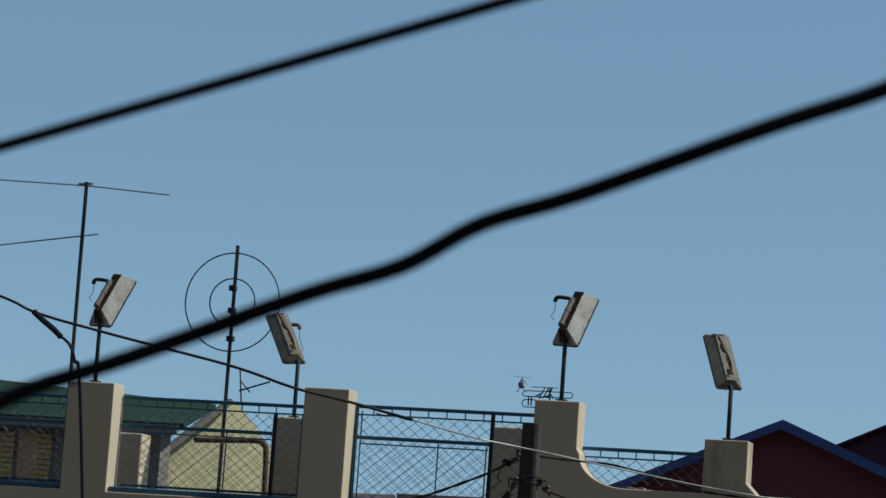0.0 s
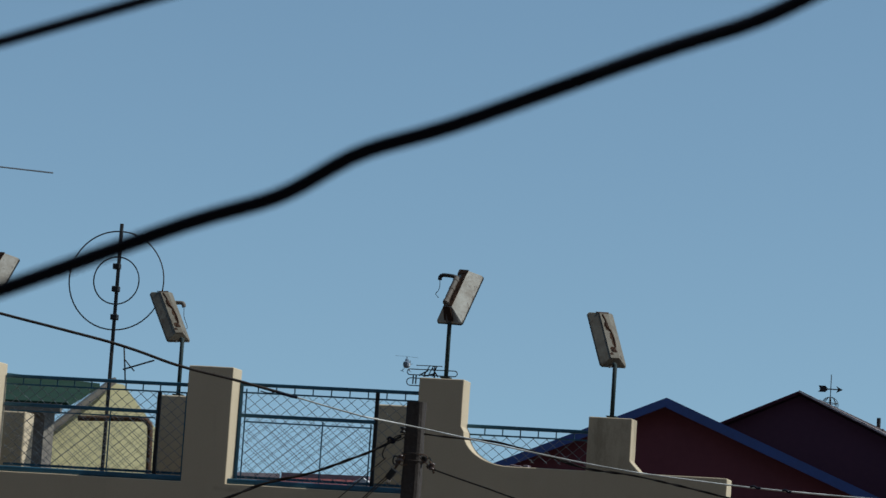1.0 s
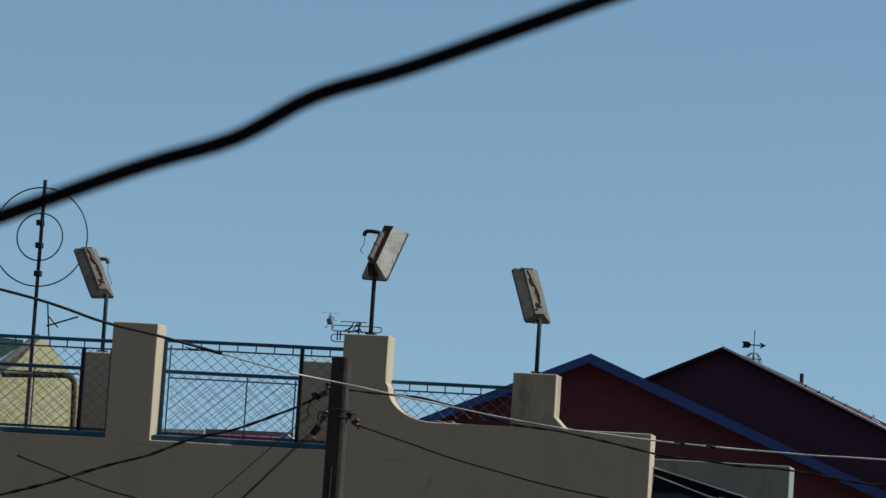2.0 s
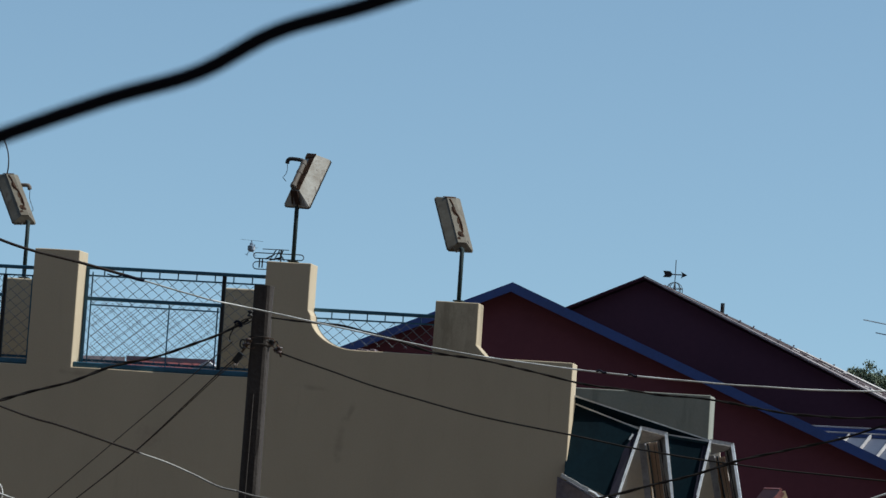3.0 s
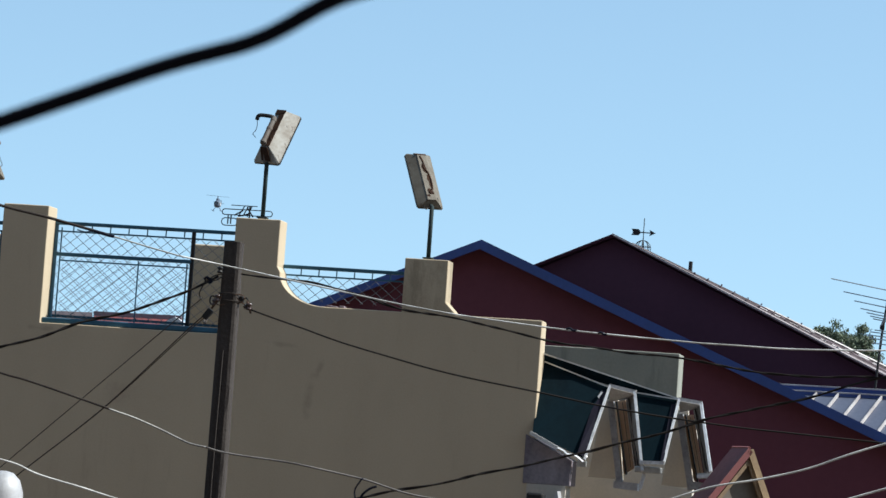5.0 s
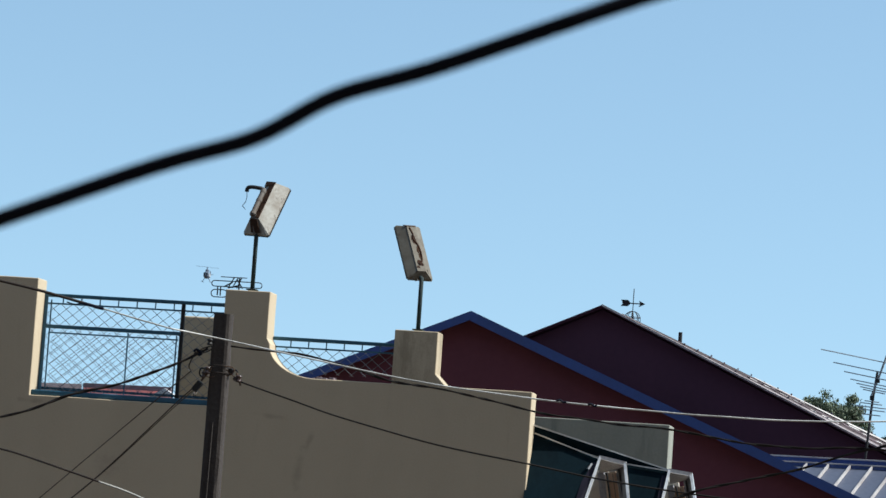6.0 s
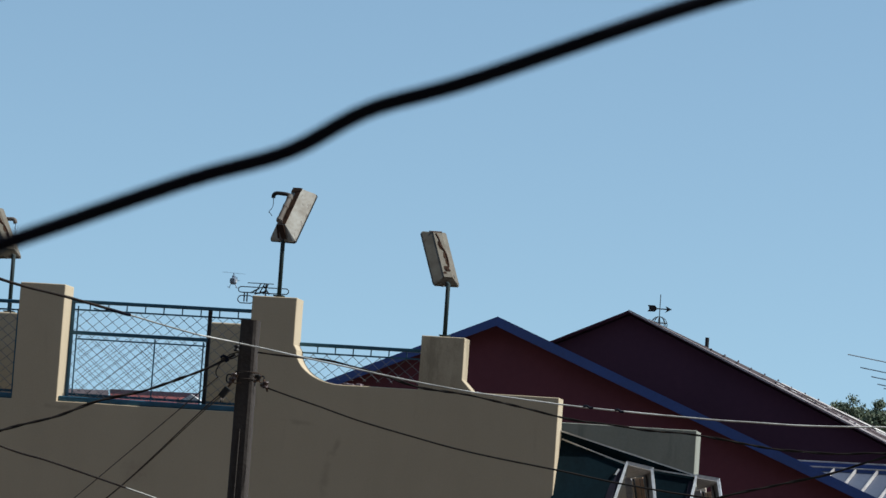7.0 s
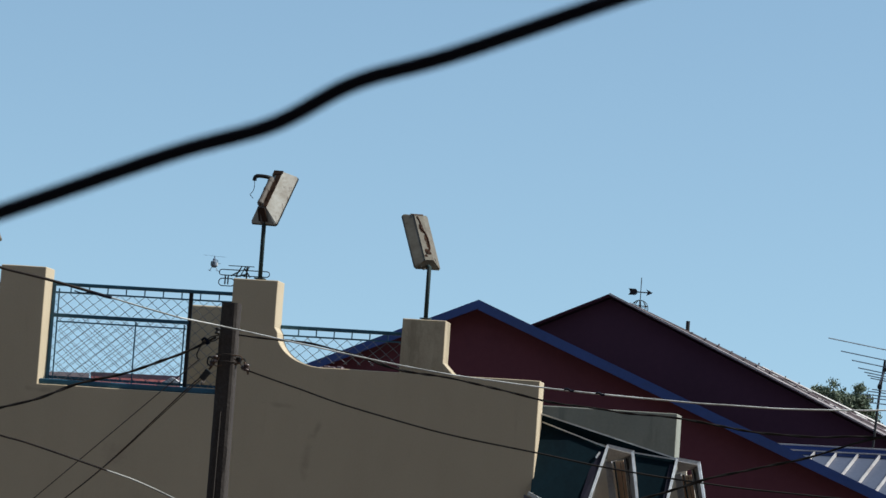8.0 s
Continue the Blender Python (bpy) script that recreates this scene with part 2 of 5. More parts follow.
RUST = material("rusted_steel", (0.12, 0.065, 0.035), (0.045, 0.025, 0.018), 0.85, metal=0.2, grain=50, patch=9, mix=0.9, bump=0.4)
CONDUIT = material("weathered_conduit", (0.12, 0.105, 0.092), (0.085, 0.058, 0.042), 0.75, grain=40, patch=9, mix=0.8, bump=0.3)
POLEGREEN = material("dark_green_pole", (0.020, 0.046, 0.052), (0.04, 0.028, 0.02), 0.8, grain=40, patch=8, mix=0.6, bump=0.15, gloss=0.2)
ALU = material("dull_aluminium", (0.55, 0.57, 0.58), (0.28, 0.27, 0.25), 0.42, metal=0.7, grain=40, patch=6, mix=0.7, bump=0.15)
STEEL = material("dull_grey_steel", (0.20, 0.20, 0.20), (0.10, 0.09, 0.09), 0.5, metal=0.4, grain=30, patch=5, mix=0.9, bump=0.2)
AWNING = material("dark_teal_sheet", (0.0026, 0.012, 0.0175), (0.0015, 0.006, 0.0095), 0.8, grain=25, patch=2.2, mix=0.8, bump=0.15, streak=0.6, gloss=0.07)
WOOD = material("orange_brown_wood", (0.58, 0.36, 0.21), (0.36, 0.20, 0.11), 0.6, grain=18, patch=4, mix=0.9, bump=0.25, streak=0.9)
REDROOF = material("faded_red_metal", (0.22, 0.060, 0.055), (0.13, 0.04, 0.04), 0.6, grain=25, patch=2, mix=0.7, bump=0.15)
YELLOW = material("pale_yellow_render", (0.62, 0.55, 0.30), (0.43, 0.38, 0.21), 0.9, grain=30, patch=1.0, mix=0.6, bump=0.3, streak=0.5)
GREENROOF = material("dark_green_roof_sheet", (0.018, 0.040, 0.026), (0.013, 0.026, 0.018), 0.85, grain=20, patch=1.0, mix=0.7, bump=0.2, gloss=0.1)
GREYWALL = material("grey_brown_render", (0.20, 0.175, 0.14), (0.12, 0.10, 0.085), 0.92, grain=30, patch=1.0, mix=0.6, bump=0.3)
IRON = material("black_iron", (0.012, 0.012, 0.014), (0.03, 0.025, 0.02), 0.6, metal=0.3, grain=60, patch=10, mix=0.5, bump=0.1)
WHITE = material("white_enamel", (0.46, 0.46, 0.47), (0.22, 0.215, 0.22), 0.45, grain=30, patch=5, mix=0.6, bump=0.1)
CERAMIC = material("brown_ceramic", (0.06, 0.035, 0.028), (0.03, 0.02, 0.018), 0.3, grain=40, patch=12, mix=0.5, bump=0)
SOUTH = material("warm_bounce_render", (0.38, 0.265, 0.185), (0.27, 0.19, 0.135), 0.92, grain=30, patch=0.6, mix=0.6, bump=0.3)
PALE = material("pale_frame_paint", (0.72, 0.72, 0.70), (0.38, 0.36, 0.34), 0.5, grain=40, patch=5, mix=0.8, bump=0.15)
ORANGE = material("ochre_painted_wood", (0.58, 0.40, 0.12), (0.36, 0.22, 0.07), 0.7, grain=30, patch=3, mix=0.8, bump=0.2)
EDGEWOOD = material("weathered_ochre_edge", (0.33, 0.22, 0.12), (0.15, 0.10, 0.06), 0.75, grain=30, patch=4, mix=0.9, bump=0.2)
GROUND = material("dusty_concrete_street", (0.101, 0.074, 0.055), (0.065, 0.048, 0.036), 0.95, grain=8, patch=0.12, mix=0.9, bump=0.4)
BARK = material("bark", (0.10, 0.075, 0.05), (0.05, 0.04, 0.03), 0.95, grain=20, patch=3, mix=0.8, bump=0.5)
LEAF = material("leaves", (0.15, 0.18, 0.11), (0.075, 0.10, 0.06), 0.65, grain=3.0, patch=0.9, mix=0.9, bump=0)
STAYWIRE = material("brown_weathered_stay", (0.095, 0.078, 0.067), (0.058, 0.047, 0.040), 0.85, grain=60, patch=3, mix=0.8, bump=0.1, gloss=0.12)
DIMWIRE = material("dirty_grey_wire", (0.22, 0.20, 0.185), (0.045, 0.040, 0.037), 0.7, grain=60, patch=2.2, mix=1.0, bump=0.1)
HELI = material("helicopter_paint", (0.10, 0.12, 0.16), (0.05, 0.06, 0.08), 0.4, grain=2, patch=0.5, mix=0.5, bump=0)
DARKGLASS = material("dark_glass", (0.015, 0.018, 0.022), (0.01, 0.012, 0.015), 0.12, grain=3, patch=1, mix=0.5, bump=0)


# ---- building blocks ----
class Geo:
    """Vertices and faces of one part."""

    def __init__(self):
        self.v, self.f = [], []

    def add(self, verts, faces):
        k = len(self.v)
        self.v += [tuple(p) for p in verts]
        self.f += [tuple(i + k for i in f) for f in faces]
        return self

    def box(self, x0, x1, y0, y1, z0, z1, b=0.0, m=None):
        """A box with chamfered edges."""
        bm = bmesh.new()
        bmesh.ops.create_cube(bm, size=1, matrix=Matrix.LocRotScale(((x0 + x1) / 2, (y0 + y1) / 2, (z0 + z1) / 2), None, (x1 - x0, y1 - y0, z1 - z0)))
        if b:
            bmesh.ops.bevel(bm, geom=list(bm.edges), offset=b, segments=2, affect="EDGES", profile=0.5)
        if m is not None:
            bm.transform(m)
        return self.take(bm)

    def prism(self, outline, y0, y1, b=0.0):
        """An outline in x and z, drawn out from y0 to y1."""
        bm = bmesh.new()
        face = bm.faces.new([bm.verts.new((x, y0, z)) for x, z in outline])
        out = bmesh.ops.extrude_face_region(bm, geom=[face])
        bmesh.ops.translate(bm, verts=[g for g in out["geom"] if isinstance(g, bmesh.types.BMVert)], vec=(0, y1 - y0, 0))
        bmesh.ops.recalc_face_normals(bm, faces=bm.faces)
        if b:
            edges = [e for e in bm.edges if len(e.link_faces) == 2 and e.calc_face_angle() > 0.6]
            bmesh.ops.bevel(bm, geom=edges, offset=b, segments=2, affect="EDGES", profile=0.5)
        return self.take(bm)

    def take(self, bm):
        bm.verts.index_update()
        self.add([v.co.copy() for v in bm.verts], [[v.index for v in f.verts] for f in bm.faces])
        bm.free()
        return self

    def tube(self, pts, r, n=8, r1=None):
        """A round bar along points, closed at its ends."""
        pts = [Vector(p) for p in pts]
        verts, faces = [], []
        side = None
        for i, p in enumerate(pts):
            d = (pts[min(i + 1, len(pts) - 1)] - pts[max(i - 1, 0)]).normalized()
            if side is None:
                side = d.orthogonal().normalized()
            side = (side - d * side.dot(d)).normalized()
            up = d.cross(side)
            rad = r if r1 is None else r + (r1 - r) * i / (len(pts) - 1)
            for k in range(n):
                a = 2 * math.pi * k / n
                verts.append(p + (side * math.cos(a) + up * math.sin(a)) * rad)
        for i in range(len(pts) - 1):
            for k in range(n):
                q = (k + 1) % n
                faces.append((i * n + k, i * n + q, (i + 1) * n + q, (i + 1) * n + k))
        faces.append(tuple(range(n))[::-1])
        faces.append(tuple((len(pts) - 1) * n + k for k in range(n)))
        return self.add(verts, faces)

    def lathe(self, c, profile, n=18):
        """A round body about an upright axis, from (radius, height) pairs."""
        c = Vector(c)
        v = [c + Vector((r * math.cos(2 * math.pi * k / n), r * math.sin(2 * math.pi * k / n), z)) for r, z in profile for k in range(n)]
        f = [(i * n + k, i * n + (k + 1) % n, (i + 1) * n + (k + 1) % n, (i + 1) * n + k) for i in range(len(profile) - 1) for k in range(n)]
        f += [tuple(range(n))[::-1], tuple((len(profile) - 1) * n + k for k in range(n))]
        return self.add(v, f)

    def bar(self, a, b, w, h=None):
        """A flat or square bar from a to b, upright."""
        a, b = Vector(a), Vector(b)
        d = (b - a).normalized()
        side = d.cross(Vector((0, 1, 0)))
        side = side.normalized() if side.length > 0.01 else Vector((1, 0, 0))
        up = d.cross(side).normalized()
        h = h or w
        c = [(-1, -1), (1, -1), (1, 1), (-1, 1)]
        v = [p + side * s * w / 2 + up * t * h / 2 for p in (a, b) for s, t in c]
        return self.add(v, [(0, 1, 2, 3), (7, 6, 5, 4), (0, 4, 5, 1), (1, 5, 6, 2), (2, 6, 7, 3), (3, 7, 4, 0)])

    def slab(self, corners, t):
        """A flat sheet with four corners and a thickness."""
        c = [Vector(p) for p in corners]
        nrm = (c[1] - c[0]).cross(c[-1] - c[0]).normalized() * t
        n = len(c)
        v = c + [p + nrm for p in c]
        f = [tuple(range(n))[::-1], tuple(range(n, 2 * n))]
        f += [(i, (i + 1) % n, n + (i + 1) % n, n + i) for i in range(n)]
        return self.add(v, f)

    def ring(self, c, r, w, n=40, axis="y"):
        pts = []
        for k in range(n + 1):
            a = 2 * math.pi * k / n
            off = {"y": (r * math.cos(a), 0, r * math.sin(a)), "x": (0, r * math.cos(a), r * math.sin(a)), "z": (r * math.cos(a), r * math.sin(a), 0)}[axis]
            pts.append(Vector(c) + Vector(off))
        return self.tube(pts, w, 6)


PLACES = {}


def thing(name, at, label, category, group="", kind=""):
    """A thing's Empty, at a point or a pose."""
    m = at if isinstance(at, Matrix) else Matrix.Translation(at)
    ob = new(name)
    ob.empty_display_size = 0.1
    ob.matrix_world = m
    PLACES[ob.name] = m.copy()
    return tagged(ob, label, category, group, kind)


def mesh_of(name, geo, mat, m=None, smooth=False):
    me = bpy.data.meshes.new(name)
    pts = [m @ Vector(p) for p in geo.v] if m is not None else geo.v
    me.from_pydata([tuple(p) for p in pts], [], geo.f)
    me.validate()
    bm = bmesh.new()
    bm.from_mesh(me)
    bmesh.ops.recalc_face_normals(bm, faces=bm.faces)
    bm.to_mesh(me)
    bm.free()
    me.materials.append(mat)
    if smooth:
        me.polygons.foreach_set("use_smooth", [True] * len(me.polygons))
    return me


def part(name, geo, mat, parent, label="", local=False, smooth=False, kind=""):
    """One mesh under a thing or a part. Places in the world, or in the parent's own frame."""
    m = PLACES[parent.name]
    ob = new(name, mesh_of(name, geo, mat, None if local else m.inverted(), smooth))
    ob.parent = parent
    PLACES[ob.name] = m
    return tagged(ob, label=label, kind=kind)


def single(name, geo, mat, label, category, at=(0, 0, 0), group="", kind="", smooth=False):
    """A thing that is one mesh."""
    m = Matrix.Translation(at)
    ob = new(name, mesh_of(name, geo, mat, m.inverted(), smooth))
    ob.matrix_world = m
    PLACES[ob.name] = m
    return tagged(ob, label, category, group, kind)


def curve_through(pts, n=8):
    """A smooth line through points."""
    p = [Vector(q) for q in pts]
    p = [2 * p[0] - p[1]] + p + [2 * p[-1] - p[-2]]
    out = []
    for i in range(1, len(p) - 2):
        for k in range(n):
            t = k / n
            out.append(0.5 * ((2 * p[i]) + (p[i + 1] - p[i - 1]) * t + (2 * p[i - 1] - 5 * p[i] + 4 * p[i + 1] - p[i + 2]) * t * t + (3 * p[i] - p[i - 1] - 3 * p[i + 1] + p[i + 2]) * t ** 3))
    out.append(p[-2])
    return out


# ---- ground ----
single("ground", Geo().add([(-2500, -600, 0), (2500, -600, 0), (2500, 4000, 0), (-2500, 4000, 0)], [(0, 1, 2, 3)]), GROUND, "dusty pale concrete ground between the houses", "ground", kind="structure")
# a plain unseen wall behind the viewpoint, added to block sky and bounce warm light
single("wall_south", Geo().box(-60, 60, -3.0, -1.2, 0, 30), SOUTH, "plain unseen wall behind the viewpoint, added to shape the light", "wall", kind="structure")

# ---- the beige building with its roof terrace ----
FY = 31.5                                  # front of the facade
LEDGE = 7.320                  # wall top under the railings
BREAST = 7.641                 # wall top beside the last pillar
WX0, WX1 = -14.5, -4.459
P1A, P1B = -9.818, -9.363
P2A, P2B = -7.496, -7.055
P3A, P3B = -5.818, -5.398
P0A, P0B = -12.289, -11.803
T0, T1, T2, T3 = 8.401, 8.457, 8.451, 8.159
building = thing("terrace_building", ((WX0 + WX1) / 2, FY, 0), "beige stuccoed building with pillared roof terrace, facade in shade", "building")

def uneven(points, step=0.11, amp=0.004):
    """A hand-floated outline: each edge above the street is broken up and wanders a little."""
    out = []
    for i, (x0, z0) in enumerate(points):
        x1, z1 = points[(i + 1) % len(points)]
        out.append((x0, z0))
        if min(z0, z1) < 3:
            continue
        far_ = math.hypot(x1 - x0, z1 - z0)
        n = int(far_ / step)
        for k in range(1, n):
            f = k / n
            x, z = x0 + (x1 - x0) * f, z0 + (z1 - z0) * f
            w = amp * noise.noise(Vector((x * 3.1, 0.7, z * 3.1)))
            out.append((x - (z1 - z0) / far_ * w, z + (x1 - x0) / far_ * w))
    return out


# the curved shoulder from the second pillar down to the breast wall
bend = [(P2B + 0.03, BREAST + 0.31)]
bx, bz = -6.554, BREAST
for k in range(1, 13):
    a = math.pi / 2 * k / 12
    bend.append((bx - (bx - P2B - 0.03) * math.cos(a) , bz + 0.31 * (1 - math.sin(a))))
outline = [(WX0, 0), (WX1, 0), (WX1, BREAST), *reversed(bend), (P2B, BREAST + 0.36), (P2B, T2), (P2A, T2), (P2A, LEDGE), (P1B, LEDGE), (P1B, T1), (P1A, T1), (P1A, LEDGE), (P0B, LEDGE), (P0B, T0), (P0A, T0), (P0A, LEDGE), (WX0, LEDGE)]
part("facade_wall", Geo().prism(uneven(outline), FY, FY + 0.30, 0.008), STUCCO, building)
part("side_wall", Geo().box(WX1 - 0.28, WX1 - 0.004, FY + 0.303, FY + 1.3, 0, LEDGE - 0.9), STUCCO, building)
part("terrace_deck", Geo().box(WX0, P3B, FY + 0.303, FY + 6.5, LEDGE - 0.75, LEDGE - 0.35), GREYWALL, building)
part("back_wall", Geo().box(WX0, P3B, FY + 6.5, FY + 6.7, 0, LEDGE - 0.35), STUCCO, building)
part("pillar", Geo().prism(uneven([(P3A, BREAST - 0.01), (P3B + 0.115, BREAST - 0.01), (P3B + 0.105, BREAST + 0.006), (P3B, BREAST + 0.115), (P3B, T3), (P3A, T3)], 0.06), FY, FY + 0.28, 0.008), DAMPSTUCCO, building, "stucco pillar with dark damp stains")
# broken edge where the curve meets the breast wall
cx0 = -6.597
for k in range(5):
    w = 0.018 + 0.012 * ((k * 7) % 3)
    part("broken_brick", Geo().box(cx0 + k * 0.043, cx0 + k * 0.043 + w + 0.018, FY + 0.01 + 0.012 * (k % 2), FY + 0.14, BREAST - 0.012, BREAST + 0.008 + 0.007 * ((k * 5) % 3), 0.005), TILE, building, "broken brick edge")
# inner pillars behind the railing
B2A, B1A, B1B = -8.134, -10.413, -10.043
part("inner_pillar", Geo().box(B2A, B2A + 0.48, 32.4, 32.68, LEDGE - 0.4, 8.236, 0.014), STUCCO, building)
part("inner_pillar", Geo().box(B1A, B1B, 32.4, 32.68, LEDGE - 0.4, 8.218, 0.014), STUCCO, building)
part("inner_pillar", Geo().box(-12.068, -11.793, 32.4, 32.68, LEDGE - 0.4, 7.971, 0.014), STUCCO, building)

# stained block at the corner
part("stained_block", Geo().prism([(-4.541, 6.10), (-4.090, 6.10), (-4.090, 6.34), (-4.541, 6.565)], 31.49, 31.9, 0.008), STAIN, building, "purple-stained concrete block")
part("lower_block", Geo().box(-4.50, -4.13, 31.492, 31.88, 4.2, 6.10), CEMENT, building)


# ---- terrace railings with chain-link ----
def link_mesh(x0, x1, z0, z1, y, step, r=0.0022):
    """Crossing wires, slightly zigzagged, clipped to a rectangle."""
    g = Geo()
    rng = random.Random(int(abs(x0) * 100))
    h, w = z1 - z0, x1 - x0
    for sign in (1, -1):
        c = -1.2 * h
        while c < w + 0.1:
            a = c + rng.uniform(-0.004, 0.004)
            pts = []
            xa, xb = (a, a + 1.2 * h) if sign > 0 else (a + 1.2 * h, a)
            lo, hi = 0.0, 1.0
            dx = xb - xa
            for lim, s in ((0, 1), (w, -1)):
                t = (lim - xa) / dx
                if (dx > 0) == (s > 0):
                    lo = max(lo, t)
                else:
                    hi = min(hi, t)
            if hi - lo > 0.01:
                n = max(2, int((hi - lo) * h / step) * 2)
                for k in range(n + 1):
                    t = lo + (hi - lo) * k / n
                    pts.append((x0 + xa + dx * t, y + 0.006 * (1 if k % 2 else -1) * sign, z0 + h * t))
                g.tube(pts, r, 4)
            c += step
    return g


def railing(x0, x1, z0, z1, mid, posts, thin, gate_end, label):
    """A painted steel railing: top, under and middle rails, posts, spacers and chain-link."""
    y = FY + 0.27
    r = thing("terrace_railing", ((x0 + x1) / 2, y, z0), label, "railing", "terrace railings")
    part("top_rail", Geo().box(x0, x1, y - 0.02, y + 0.02, z1 - 0.035, z1, 0.006), TEAL, r)
    part("under_rail", Geo().box(x0, x1, y - 0.008, y + 0.008, z1 - 0.105, z1 - 0.09), TEAL, r)
    if mid is not None:
        part("middle_rail", Geo().box(x0, gate_end, y - 0.018, y + 0.018, mid - 0.036, mid, 0.006), TEAL, r)
        part("lower_rail", Geo().box(x0 + 0.06, gate_end - 0.03, y - 0.007, y + 0.007, mid - 0.085, mid - 0.072), TEAL, r)
        part("bottom_rail", Geo().box(x0, x1, y - 0.23, y + 0.03, z0 + 0.004, z0 + 0.055, 0.01), TEAL, r)
        part("bottom_bar", Geo().box(x0 + 0.02, x1 - 0.03, y + 0.035, y + 0.06, z0 + 0.075, z0 + 0.1), TEAL, r)
    for p, w, top in posts:
        part("post" if p != gate_end else "gate_post", Geo().box(p - w / 2, p + w / 2, y - w / 2 + 0.001, y + w / 2 + 0.001, z0 + 0.01, top, 0.004), TEAL if p != gate_end else IRON, r)
    for p, top in thin:
        part("thin_post", Geo().tube([(p, y + 0.012, z0 + 0.03), (p, y + 0.012, top)], 0.008, 6), TEAL, r)
    n = max(2, int((x1 - x0) / 0.17))
    for k in range(1, n):
        x = x0 + (x1 - x0) * k / n
        part("spacer", Geo().box(x - 0.005, x + 0.005, y - 0.006, y + 0.006, z1 - 0.09, z1 - 0.033), TEAL, r)
    part("chain_link", link_mesh(x0 + 0.02, x1 - 0.02, z0 + 0.06, z1 - 0.1, y + 0.014, 0.13, 0.0034), LINKWIRE, r, "galvanised chain-link wire", kind="stuff")
    if mid is not None:
        part("gate_link", link_mesh(x0 + 0.08, gate_end - 0.04, z0 + 0.08, mid - 0.05, y + 0.05, 0.098, 0.0025), LINKWIRE, r, "finer chain-link wire of the gate", kind="stuff")
    return r


RA, RB = P1B + 0.001, P2A - 0.005
TOPR = 8.334
MIDR = 8.029
GE = -7.966
railing(RA, RB, LEDGE, TOPR, MIDR, [(RA + 0.016, 0.03, TOPR - 0.03), (GE, 0.036, TOPR - 0.03)], [(RA + 0.065, TOPR - 0.06), (-8.502, MIDR - 0.04), (GE - 0.05, MIDR - 0.04)], GE, "teal painted steel railing with chain-link between beige pillars")
TOPS = 8.042
railing(P2B + 0.003, P3A - 0.005, BREAST, TOPS, None, [(P3A - 0.03, 0.03, TOPS - 0.03)], [], 0, "short teal railing with chain-link above curved parapet")
TOPL = 8.300
GL = -10.182
railing(P0B + 0.01, P1A - 0.005, LEDGE, TOPL, 8.019, [(P1A - 0.03, 0.03, TOPL - 0.03), (GL, 0.036, TOPL - 0.1)], [(P1A - 0.09, TOPL - 0.1), (GL - 0.5, TOPL - 0.3)], GL, "teal railing panel with chain-link before yellow house")
railing(WX0, P0A - 0.005, LEDGE, TOPL - 0.02, 8.019, [(P0A - 0.03, 0.03, TOPL - 0.05)], [], P0A - 0.03, "teal railing panel beside the end pillar")


